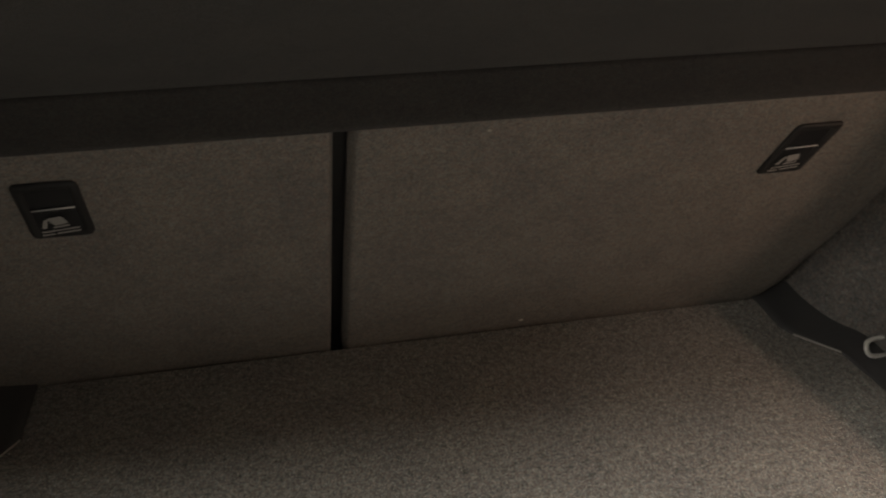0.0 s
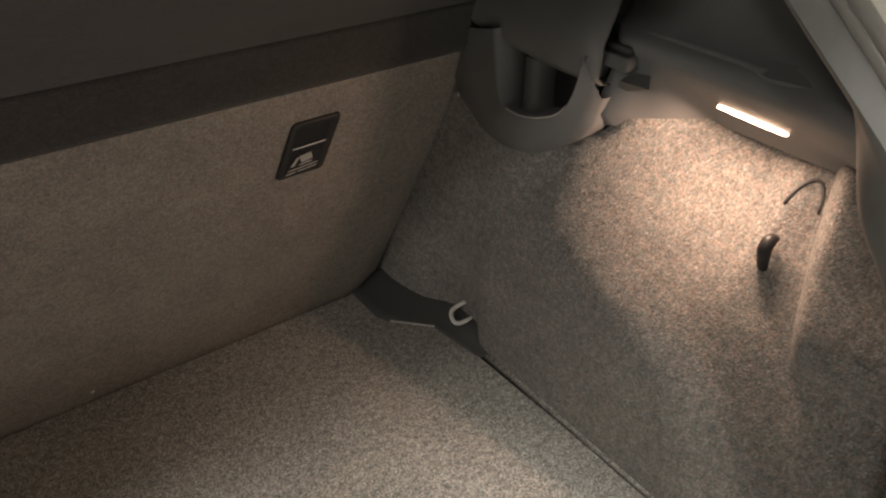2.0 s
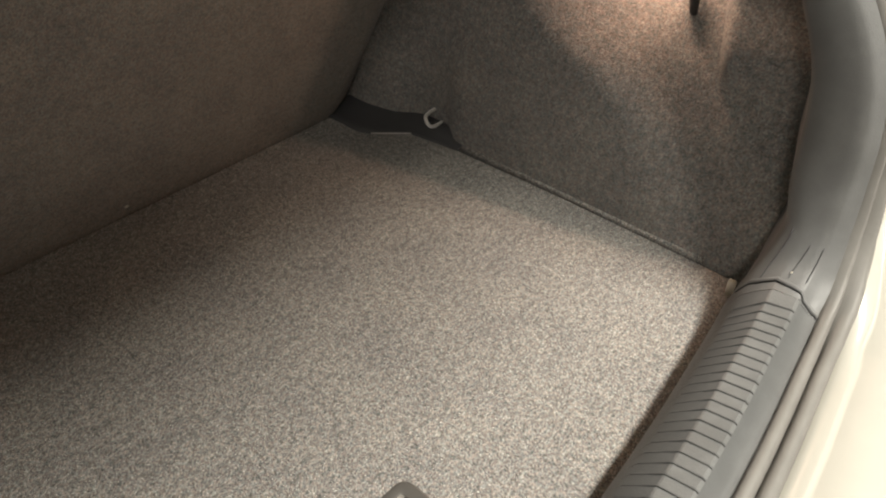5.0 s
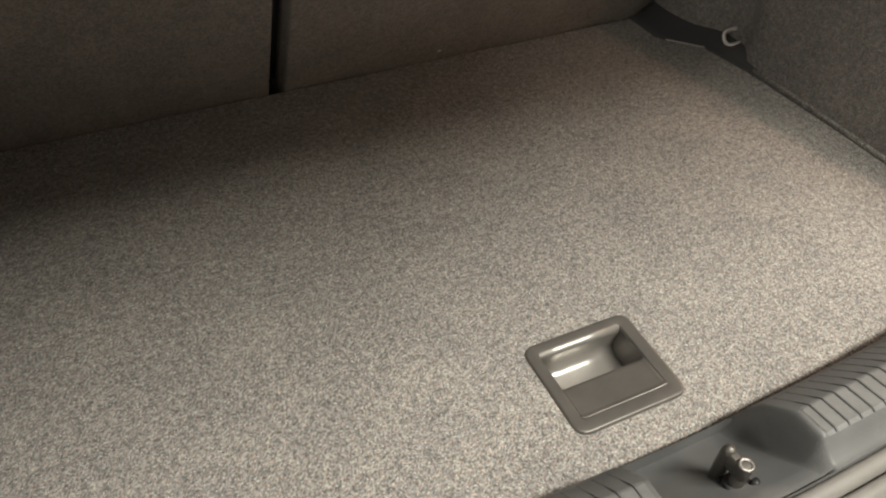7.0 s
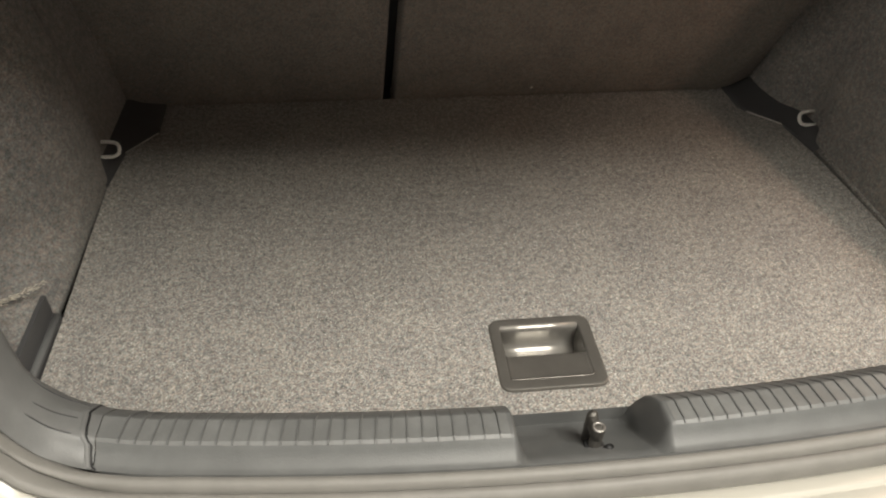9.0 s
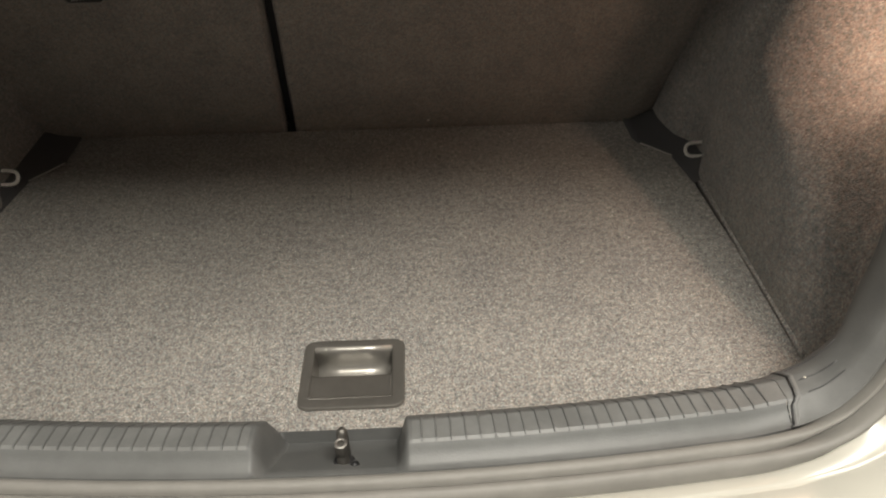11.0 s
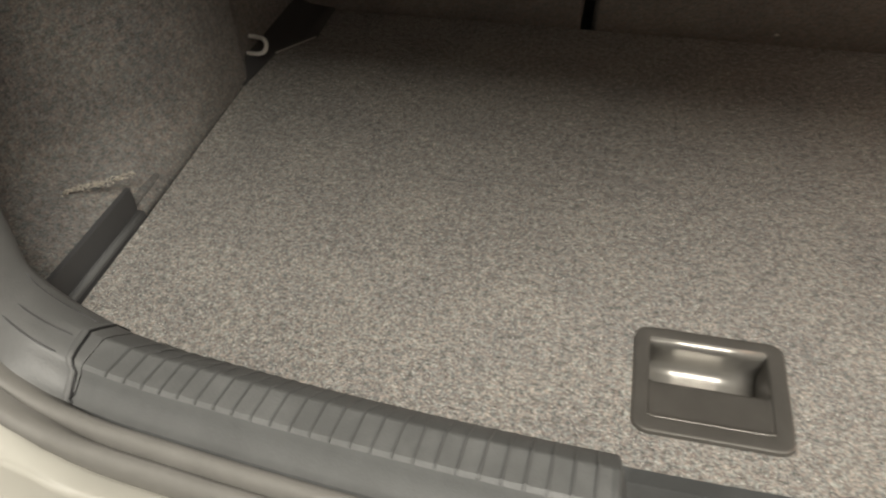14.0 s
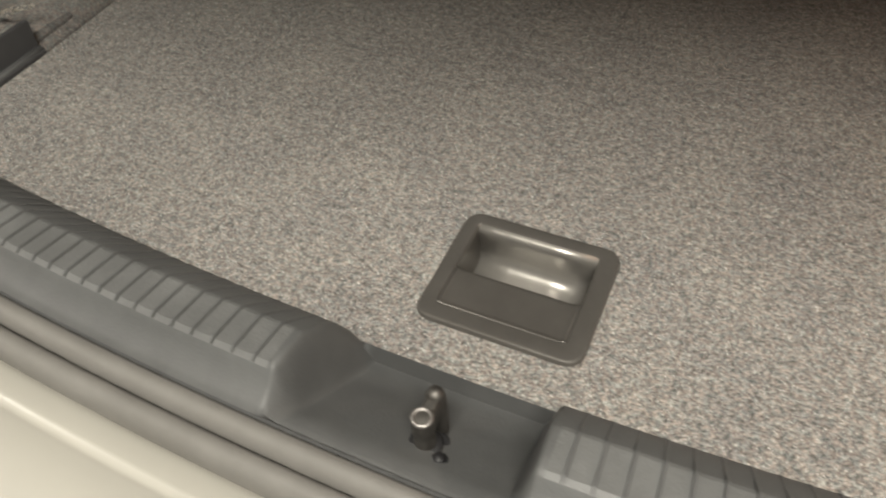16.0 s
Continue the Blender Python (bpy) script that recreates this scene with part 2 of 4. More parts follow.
def spline(ctrl, steps=8):
    """Catmull-Rom curve through control points."""
    c = [Vector(p) for p in ctrl]
    c = [2 * c[0] - c[1]] + c + [2 * c[-1] - c[-2]]
    out = []
    for i in range(1, len(c) - 2):
        for k in range(steps):
            t = k / steps
            a, b, d, e = c[i - 1], c[i], c[i + 1], c[i + 2]
            out.append(0.5 * (2 * b + (d - a) * t + (2 * a - 5 * b + 4 * d - e) * t * t + (3 * b - a - 3 * d + e) * t**3))
    out.append(c[-2])
    return out


def smooth(a, b, v):
    t = min(1.0, max(0.0, (v - a) / (b - a)))
    return t * t * (3 - 2 * t)


def mirrored(p):
    return Vector((-p[0] - 0.008, p[1], p[2]))


def rounded(x0, x1, y0, y1, r, steps=5):
    """Outline of a rectangle with round corners."""
    out = []
    for cx, cy, a0 in ((x1 - r, y1 - r, 0), (x0 + r, y1 - r, 90), (x0 + r, y0 + r, 180), (x1 - r, y0 + r, 270)):
        for k in range(steps + 1):
            a = radians(a0 + 90 * k / steps)
            out.append((cx + r * math.cos(a), cy + r * math.sin(a)))
    return out

# ---------------------------------------------------------------- the room round the car
room = dict(x0=-4.0, x1=4.0, y0=-5.0, y1=4.0, z0=-0.72, z1=2.05)
tagged(part("ground", box(room["x0"], room["x1"], room["y0"], room["y1"], room["z0"] - 0.1, room["z0"]), M_GROUND), "pale tiled showroom floor under the car", "floor", kind="structure")


def boxes(*spans):
    """Several boxes in one mesh."""
    bm = bmesh.new()
    for x0, x1, y0, y1, z0, z1 in spans:
        bmesh.ops.create_cube(bm, size=1.0, matrix=Matrix.Translation(((x0 + x1) / 2, (y0 + y1) / 2, (z0 + z1) / 2)) @ Matrix.Diagonal((x1 - x0, y1 - y0, z1 - z0, 1)))
    return bm


# ceiling, with housings added above the two unseen overhead lamps
tagged(part("ceiling", boxes((room["x0"], room["x1"], room["y0"], room["y1"], room["z1"], room["z1"] + 0.1), (-0.01, 0.93, -1.07, -0.79, 1.958, 2.049), (-2.87, -1.93, -1.14, -0.86, 1.958, 2.049)), M_ROOM, smooth=False), "plain white showroom ceiling with housings added over two unseen lamps", "ceiling", kind="structure")
for wname, b in (("wall_west", (-4.15, -4.0, -5.0, 4.0)), ("wall_east", (4.0, 4.15, -5.0, 4.0)), ("wall_north", (-4.0, 4.0, 4.0, 4.15))):
    tagged(part(wname, box(*b, room["z0"], room["z1"]), M_ROOM), "plain pale showroom wall", "wall", kind="structure")
# the wall behind the camera has a long low opening, added round the fill light
tagged(part("wall_south", boxes((-4.0, 4.0, -5.15, -5.0, room["z0"], -0.15), (-4.0, 4.0, -5.15, -5.0, 0.85, room["z1"]), (-4.0, -3.8, -5.15, -5.0, -0.15, 0.85), (3.8, 4.0, -5.15, -5.0, -0.15, 0.85)), M_ROOM, smooth=False), "plain pale showroom wall with an opening added for the fill light", "wall", kind="structure")

# ---------------------------------------------------------------- boot floor board
board = thing("boot_floor_board", "grey flecked carpet boot floor board with recessed pull handle", "floor board")


def front_y(x):
    return -0.053 + 0.165 * x * x


def ring_loop(bm, pts, z):
    vs = [bm.verts.new((x, y, z)) for x, y in pts]
    return vs, [bm.edges.new((vs[i], vs[(i + 1) % len(vs)])) for i in range(len(vs))]


outline = [(x / 100, front_y(x / 100)) for x in range(-48, 47, 4)]
outline += [(0.479, -0.013), (0.4940, 0.000), (0.4955, 0.03), (0.4955, 0.25), (0.4895, 0.405), (0.477, 0.487), (0.437, 0.528), (0.429, 0.547), (0.429, 0.6075)]
outline += [(-0.489, 0.6075), (-0.487, 0.54), (-0.485, 0.524), (-0.523, 0.474), (-0.531, 0.39), (-0.527, 0.26), (-0.5225, 0.14), (-0.5205, 0.03), (-0.505, -0.002)]
hole = [(-0.050, 0.008), (0.048, 0.008), (0.048, 0.092), (-0.050, 0.092)]
bm = bmesh.new()
o_v, o_e = ring_loop(bm, outline, 0.0)
h_v, h_e = ring_loop(bm, hole, 0.0)
bmesh.ops.triangle_fill(bm, edges=o_e + h_e, use_beauty=True)
for loop, pts in ((o_v, outline), (h_v, hole)):
    low = [bm.verts.new((x, y, -0.02)) for x, y in pts]
    for i in range(len(loop)):
        j = (i + 1) % len(loop)
        bm.faces.new((loop[i], loop[j], low[j], low[i]))
part("carpet", bm, M_FLOOR, board, smooth=False)

# pull handle let into the board
bm = bmesh.new()
rings = []
n_c = 6
for inset, z in ((0.0, 0.0005), (0.0004, 0.0020), (0.0012, 0.0032), (0.0022, 0.0036), (0.0034, 0.0037)):
    rings.append([bm.verts.new((x, y, z)) for x, y in rounded(-0.0572 + inset, 0.0568 - inset, -0.002 + inset, 0.0990 - inset, 0.012 - inset, n_c)])
for inset, z in ((-0.0012, 0.0038), (0.0, 0.0034), (0.0006, 0.0026), (0.0010, -0.004)):
    rings.append([bm.verts.new((x, y, z)) for x, y in rounded(-0.0462 + inset, 0.0435 - inset, 0.0115 + inset, 0.0880 - inset, 0.0035, n_c)])
for a, b in zip(rings, rings[1:]):
    for k in range(len(a)):
        j = (k + 1) % len(a)
        bm.faces.new((a[k], a[j], b[j], b[k]))
handle = part("handle", bm, M_HANDLE, board, "dark grey plastic pull handle frame", crease=24)

bm = bmesh.new()
rows = []
for x in (-0.0455, -0.043, -0.040, 0.037, 0.040, 0.0428):
    edge = min(x + 0.0455, 0.0428 - x)
    rise = 0.0 if edge > 0.003 else (0.0006 if edge > 0.001 else 0.0022)
    rows.append([(x, y, z + rise) for y, z in ((0.0122, 0.0030), (0.0150, 0.0010), (0.018, 0.0004), (0.043, 0.0004), (0.0462, -0.0002), (0.0472, -0.002), (0.0472, -0.006))])
flap = part("flap", slab(rows, (0, 0, -0.0015)), M_HANDLE, handle, "flat grey grip plate")
bm = bmesh.new()
prof = [Vector((0, y, z)) for y, z in ((0.0885, 0.0034), (0.0874, 0.0032), (0.0856, 0.0026), (0.0842, 0.0014), (0.0835, -0.0004), (0.0834, -0.0030), (0.0852, -0.0120), (0.0868, -0.0230), (0.0868, -0.0270), (0.0852, -0.0305), (0.0822, -0.0330), (0.0785, -0.0342), (0.066, -0.0348), (0.050, -0.0348), (0.034, -0.030), (0.016, -0.010))]
rows = [[(x, p.y, p.z) for p in prof] for x in (-0.0455, -0.02, 0.01, 0.0428)]
well = part("well", slab(rows, (0, 0.0008, -0.0012)), M_WELL, handle, "smooth grey finger recess")
for x in (-0.0456, 0.0429):
    part("well_side", prism([(x - 0.0006, 0.014), (x + 0.0006, 0.014), (x + 0.0006, 0.0875), (x - 0.0006, 0.0875)], -0.036, 0.0012), M_HANDLE, handle, smooth=False)

# ---------------------------------------------------------------- aperture: sill, pillar trims, seal, body
# crest of the trim, from the middle of the sill round the corner and up the pillar
CORNER = [(0.402, -0.0853, 0.0875), (0.421, -0.0848, 0.0955), (0.438, -0.0843, 0.1085), (0.454, -0.083, 0.136), (0.465, -0.079, 0.185), (0.468, -0.073, 0.234), (0.470, -0.058, 0.285), (0.473, -0.028, 0.335), (0.478, 0.020, 0.390), (0.469, 0.064, 0.438), (0.455, 0.108, 0.485), (0.435, 0.17, 0.55), (0.405, 0.26, 0.64), (0.33, 0.36, 0.73)]


def crest_y(x):
    return -0.110 + 0.160 * x * x - 0.0012 * smooth(0.32, 0.402, x)


def crest_z(x):
    return 0.083 + 0.0045 * smooth(0.355, 0.42, x) * 1.24


corner = spline([(0.37, crest_y(0.37), 0.0835)] + CORNER, 6)[6:]
sill_x = [0.0] + [i * 0.008 for i in range(1, 6)] + [0.043 + 0.0012 * i for i in range(22)] + [0.074 + 0.009 * i for i in range(3)] + [0.10 + 0.0151 * i for i in range(21)]
sill_line = [Vector((x, crest_y(x), crest_z(x))) for x in sill_x]


def turn_of(p):
    """0 on the sill, 1 on the pillar."""
    return smooth(0.0850, 0.128, p.z)


TURN = [(0.0830, 0.0), (0.0875, 0.16), (0.0955, 0.34), (0.1085, 0.55), (0.136, 0.78), (0.185, 0.94), (0.234, 1.0)]


def wide_turn(p):
    """The same for the outer profile, which turns more slowly."""
    for (z0, w0), (z1, w1) in zip(TURN, TURN[1:]):
        if p.z <= z1:
            return w0 + (w1 - w0) * max(0.0, p.z - z0) / (z1 - z0)
    return 1.0


# profile over the crest: offsets (x, y, z) on the sill and on the pillar
TRIM_SILL = [(0.060, -0.098), (0.0635, -0.078), (0.0630, -0.058), (0.0585, -0.043), (0.0495, -0.025), (0.0375, -0.0128), (0.0262, -0.0028), (0.0240, -0.0018), (0.010, -0.0004), (0.0018, 0.0004), (-0.0012, -0.0012), (-0.0035, -0.0045), (-0.0135, -0.0125), (-0.0175, -0.0135), (-0.020, -0.0135), (-0.0215, -0.0175)]
TRIM_PILLAR = [(0.112, 0.088), (0.058, 0.071), (0.021, 0.060), (0.007, 0.056), (0.003, 0.050), (-0.001, 0.040), (-0.0025, 0.030), (-0.003, 0.022), (-0.003, 0.012), (-0.002, 0.0025), (-0.0003, -0.0008), (0.0015, -0.003), (0.005, -0.007), (0.0075, -0.0095), (0.0092, -0.0085), (0.0100, 0.004)]
SEAL_SILL = [(-0.0205, -0.024), (-0.0215, -0.0145), (-0.024, -0.010), (-0.029, -0.009), (-0.0335, -0.0125), (-0.035, -0.021), (-0.0365, -0.014), (-0.040, -0.010), (-0.0455, -0.011), (-0.0485, -0.016), (-0.0495, -0.026)]
SEAL_PILLAR = [(0.0115, 0.008), (0.0125, -0.008), (0.0132, -0.0145), (0.0148, -0.0160), (0.0165, -0.012), (0.0174, 0.003), (0.0186, -0.014), (0.0205, -0.0215), (0.0245, -0.0235), (0.028, -0.021), (0.0295, -0.010)]


TRIM_TOP = [(0.090, 0.050), (0.060, 0.034), (0.046, 0.027), (0.036, 0.022), (0.028, 0.018), (0.020, 0.014), (0.013, 0.010), (0.007, 0.007), (0.002, 0.004), (0.0, 0.001)]


def station(p, sill, pillar, notch=False):
    w = turn_of(p)
    if len(pillar) == 16:
        u = smooth(0.37, 0.46, p.z)
        bent = []
        for i, (qx, qy) in enumerate(pillar):
            if i < 10:
                tx, ty = TRIM_TOP[i]
                qy *= (1 - 0.12 * smooth(0.30, 0.37, p.z)) * (1 - 0.25 * math.exp(-(((p.z - 0.112) / 0.035) ** 2)))
                qx, qy = qx + (tx - qx) * u, qy + (ty - qy) * u
            bent.append((qx, qy))
        pillar = bent
    out = []
    for i, ((dy, dz), (qx, qy)) in enumerate(zip(sill, pillar)):
        lean = smooth(0.27, 0.40, p.z) * 0.5
        a = Vector((p.x, p.y + dy, p.z + dz))
        b = Vector((p.x + qx, p.y + qy, p.z + lean * qy * -0.3))
        k = 1.0 if len(sill) != 16 else min(1.0, max(0.0, (i - 10) / 3))
        wi = w + (wide_turn(p) - w) * k if p.x > 0.37 else w
        v = a.lerp(b, wi)
        # keep the outer profile full where it turns the corner
        full = 1 + 0.9 * wi * (1 - wi) * k
        v.x, v.y = p.x + (v.x - p.x) * full, p.y + (v.y - p.y) * full
        v.x += smooth(0.385, 0.47, p.z) * (-0.005 + 0.0032 * max(0, i - 10) if len(sill) == 16 else 0.005)
        if notch:
            k = 1.0 - smooth(0.0475, 0.0605, abs(v.x - 0.003) + 0.05 * (v.y + 0.09))
            floor_z = 0.001 + 0.062 * min(1.0, max(0.0, (-0.043 - v.y) / 0.080))
            if dz > -0.05 and v.y > -0.1285:
                v.z = v.z * (1 - k) + min(v.z, floor_z) * k
                v.y += 0.004 * k * (v.y > -0.052)
        out.append(v)
    return out


def on_moulding(x, i):
    """Point of the corner moulding over the crest at x, at profile place i."""
    for a, b in zip(corner, corner[1:]):
        if b.x >= x:
            break
    row = station(a.lerp(b, (x - a.x) / (b.x - a.x)), TRIM_SILL, TRIM_PILLAR)
    k = min(int(i), 14)
    return row[k].lerp(row[k + 1], i - k)


sill = thing("load_sill_cover", "dark grey ribbed plastic load sill cover with striker notch", "sill cover")
right_sill = [station(p, TRIM_SILL, TRIM_PILLAR, True) for p in sill_line]
left_sill = [[mirrored(v) for v in station(p, TRIM_SILL, TRIM_PILLAR, True)] for p in reversed(sill_line[2:])]
part("cover", grid(left_sill + right_sill), M_SILL, sill, crease=40)

# tread on both sides of the notch, its lit tone put into a paler colour
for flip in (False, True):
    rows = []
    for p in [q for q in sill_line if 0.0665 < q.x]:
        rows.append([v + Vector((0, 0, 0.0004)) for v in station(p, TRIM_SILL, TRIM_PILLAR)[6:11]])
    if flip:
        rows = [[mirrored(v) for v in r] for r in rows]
    part("tread", grid(rows), M_TREAD, sill, "ribbed tread, its lit tone put into a paler colour", crease=16)

# fine raised ribs across the tread
def rib_mesh(x, flip):
    p = Vector((x, crest_y(x), crest_z(x)))
    line = [v + Vector((0, 0, 0.0006)) for v in station(p, TRIM_SILL, TRIM_PILLAR)[3:11]]
    slope = -0.32 * x
    line = [Vector((v.x + slope * (v.y - p.y), v.y, v.z)) for v in line]
    rows = []
    for dx, up in ((-0.0011, -0.0008), (-0.0006, 0.0013), (0.0006, 0.0013), (0.0011, -0.0008)):
        rows.append([Vector((v.x + dx, v.y, v.z + (up if k > 2 else 0.3 * up - 0.0004 if k else -0.0012))) for k, v in enumerate(line)])
    if flip:
        rows = [[mirrored(v) for v in r] for r in rows]
    return grid(rows)


for k in range(25):
    for flip in (False, True):
        part("rib", rib_mesh(0.0755 + k * 0.0129, flip), M_SILL, sill, smooth=False)

for flip, side in ((False, "r"), (True, "l")):
    trim = thing("pillar_trim", "dark grey grained plastic tailgate pillar trim", "pillar trim", "pillar trims")
    rows = [station(p, TRIM_SILL, TRIM_PILLAR) for p in [corner[0] + Vector((0.0008, 0.0001, 0.0002))] + corner[1:]]
    if flip:
        rows = [[mirrored(v) for v in r] for r in rows]
    part("moulding", grid(rows), M_PILLAR_LIT, trim, crease=42)
    # the joint with the sill cover: a raised lip along a painted black shade line
    lip, gap_line = [[] for _ in range(4)], []
    for i, u in enumerate((0.009, 0.009, 0.008, 0.0075, 0.0065, 0.0055, 0.004, 0.0025, 0.0, -0.001, -0.003, -0.006)):
        foot = on_moulding(0.4055 + u, i + 3)
        gap_line.append(foot + Vector((0, 0, 0.0003)))
        for row, (dx, up) in zip(lip, ((0.0004, -0.0005), (0.0008, 0.0014), (0.0040, 0.0012), (0.0052, -0.0006))):
            row.append(on_moulding(0.4055 + u + dx, i + 3) + Vector((-0.2, -0.3 * (i > 7), 1.0)) * up)
    if flip:
        lip, gap_line = [[mirrored(v) for v in r] for r in lip], [mirrored(v) for v in gap_line]
    part("joint_lip", grid(lip), M_PILLAR_LIT, trim)
    part("joint_shade", tube(gap_line, 0.0011, 6), M_BLACK, trim, "black line that paints the shade in the joint")
    # three long fine grooves, drawn as dark tubes for the shade in them
    for i, x0, x1 in ((4.6, 0.418, 0.450), (7.4, 0.419, 0.447), (9.0, 0.420, 0.448)):
        pts = [on_moulding(x0 + (x1 - x0) * k / 12, i) for k in range(13)]
        if flip:
            pts = [mirrored(v) for v in pts]
        part("groove_shade", tube(pts, [0.0003] + [0.0007] * 11 + [0.0003], 6), M_RAIL, trim)

seal = thing("tailgate_seal", "grey-brown double-lip rubber seal round the tailgate opening", "rubber seal")
rows = [station(p, SEAL_SILL, SEAL_PILLAR) for p in sill_line[:-1] + corner]
left = [[mirrored(v) for v in r] for r in reversed(rows[1:])]
for lip, a, b in (("inner_lip", 0, 6), ("outer_lip", 5, 11)):
    part(lip, grid([r[a:b] for r in left + rows]), M_SEAL, seal)

# white body round the opening
body = thing("car_body", "white painted car rear end round the open tailgate", "car body")


CREASE = spline([(0.404, -0.151, 0.063), (0.445, -0.146, 0.075), (0.495, -0.130, 0.095), (0.545, -0.108, 0.125), (0.605, -0.085, 0.152)], 10)
stop = max(i for i, p in enumerate(corner) if p.z < 0.168)


def body_station(p, crease):
    f = station(p, SEAL_SILL, SEAL_PILLAR)[-1]
    c = Vector(crease)
    out = Vector((c.x - f.x, c.y - f.y, 0)).normalized()
    lift = Vector((0, 0, 0.004))
    row = [f, f.lerp(c, 0.25) + lift, f.lerp(c, 0.75) + lift * 0.6, c - out * 0.0022 + Vector((0, 0, 0.0016)), c - Vector((0, 0, 0.0012)), c + out * 0.0026 + Vector((0, 0, 0.0012))]
    low = Vector((0, -1, 0)).lerp(Vector((0.75, -0.4, 0)), smooth(0.40, 0.62, c.x)).normalized()
    row += [c + low * d + Vector((0, 0, h)) for d, h in ((0.03, 0.0005), (0.06, -0.003), (0.11, -0.016), (0.16, -0.045), (0.19, -0.10), (0.195, -0.2), (0.195, -0.62))]
    return row


rows = [body_station(p, (p.x, p.y - 0.0495 - 0.0185, 0.0625)) for p in sill_line[:-1]]
for i in range(stop + 1):
    u = i / stop * (len(CREASE) - 1)
    k = min(int(u), len(CREASE) - 2)
    rows.append(body_station(corner[i], CREASE[k].lerp(CREASE[k + 1], u - k)))
left = [[mirrored(v) for v in r] for r in reversed(rows[1:])]
part("rear_panel", grid(left + rows), M_PAINT, body, "white painted rear panel and bumper top")

FLANGE = [(0, 0), (0.002, 0.014), (0.004, 0.024), (0.010, 0.027), (0.028, 0.028), (0.044, 0.029), (0.047, 0.031), (0.0485, 0.045), (0.052, 0.070), (0.20, 0.085)]


def flange_station(p):
    base = station(p, SEAL_SILL, SEAL_PILLAR)[-1]
    wide = 0.63 + max(0.0, p.z - 0.24) * 2.4 + max(0.0, 0.24 - p.z) * 20.6
    return [base + Vector((x * (wide if i > 3 else 1) if i < 6 else 0.044 * wide + x - 0.044, y, 0)) for i, (x, y) in enumerate(FLANGE)]


PANEL = [(0, 0, 0), (0.002, 0.014, 0), (0.004, 0.024, 0), (0.010, 0.027, 0), (0.034, 0.027, 0), (0.0355, 0.0305, 0.0), (0.0385, 0.0305, 0.001), (0.0400, 0.0255, 0.001), (0.056, 0.0235, 0.001), (0.060, 0.028, 0.001), (0.16, 0.05, 0), (0.25, 0.12, 0)]
mid = [p for p in corner if 0.14 < p.z < 0.352]
top = [mid[-1]] + [p for p in corner if p.z >= 0.352]
for flip in (False, True):
    rows = [flange_station(p) for p in mid]
    if flip:
        rows = [[mirrored(v) for v in r] for r in rows]
    part("lamp_channel", grid(rows), M_FLANGE, body, "grey plastic channel beside the tail lamp")
    rows = []
    for p in top:
        f = station(p, SEAL_SILL, SEAL_PILLAR)[-1]
        rows.append([f + Vector(o) for o in PANEL])
    rows[0] = [v + Vector((0, -0.001 * (k > 2) + 0.010 * (k > 4), 0.004)) for k, v in enumerate(rows[0])]
    rows.insert(0, [v + Vector((0, 0.02 * (k > 2), -0.001)) for k, v in enumerate(rows[0])])
    if flip:
        rows = [[mirrored(v) for v in r] for r in rows]
    part("pillar_panel", grid(rows), M_PAINT, body, "white painted pillar")

    # grey cover that reaches up beside the rubber stop
    cover_line = [(0.5020, 0.359), (0.5030, 0.3576), (0.515, 0.356), (0.528, 0.3575), (0.538, 0.3625), (0.5425, 0.369), (0.5445, 0.378), (0.5425, 0.386), (0.5455, 0.3905), (0.567, 0.393), (0.64, 0.396), (0.64, 0.334), (0.5020, 0.334)]
    rows = [[(x, y + 0.85 * (z - 0.352), z) for x, z in cover_line + cover_line[:1]] for y in (0.007, 0.000, -0.0035)]
    inner_line = [(x + (0.57 - x) * 0.04, z + (0.355 - z) * 0.04) for x, z in cover_line]
    rows.append([(x, -0.0045 + 0.85 * (z - 0.352), z) for x, z in inner_line + inner_line[:1]])
    if flip:
        rows = [[mirrored(v) for v in r] for r in rows]
    bm = grid(rows)
    bm.verts.ensure_lookup_table()
    bmesh.ops.remove_doubles(bm, verts=bm.verts, dist=1e-5)
    rim = [e for e in bm.edges if e.is_boundary and all(abs(v.co.y + 0.0045 - 0.85 * (v.co.z - 0.352)) < 1e-4 for v in e.verts)]
    bmesh.ops.triangle_fill(bm, edges=rim, use_beauty=True)
    part("channel_cover", bm, M_FLANGE, body, "grey plastic cover beside the rubber stop", smooth=False)

# the car's unseen sides, roof and floor; sides left open above to let light in
for flip in (False, True):
    f = -1 if flip else 1
    x0, x1 = sorted((f * 0.80, f * 0.83))
    part("side_panel", box(x0, x1, -0.12, 2.2, -0.5, 0.46), M_PAINT, body)
    for y0, y1 in ((0.36, 0.62), (1.20, 1.28), (2.12, 2.2)):
        part("body_pillar", box(x0, x1, y0, y1, 0.46, 0.80), M_PAINT, body)
part("roof_panel", box(-0.83, 0.83, 0.36, 2.2, 0.80, 0.84), M_PAINT, body)
# Unseen tailgate; edge height and width are set to cast the floor's shade.
part("tailgate", slab([[(x * w, y, z + 0.03 * (1 - x * x)) for w, y, z in ((0.52, 0.40, 0.86), (0.56, 0.2, 1.00), (0.60, 0.0, 1.11), (0.64, -0.25, 1.21), (0.68, -0.44, 1.232), (0.68, -0.50, 1.235))] for x in (-1.0, -0.66, -0.33, 0.0, 0.33, 0.66, 1.0)], (0, 0.01, 0.05)), M_PAINT, body, "open white tailgate, out of view, set to shade the boot floor")
part("underbody", box(-0.79, 0.79, -0.06, 2.2, -0.26, -0.22), M_BLACK, body)
part("cabin_bulkhead", box(-0.79, 0.79, 2.17, 2.2, -0.22, 0.80), M_BLACK, body)

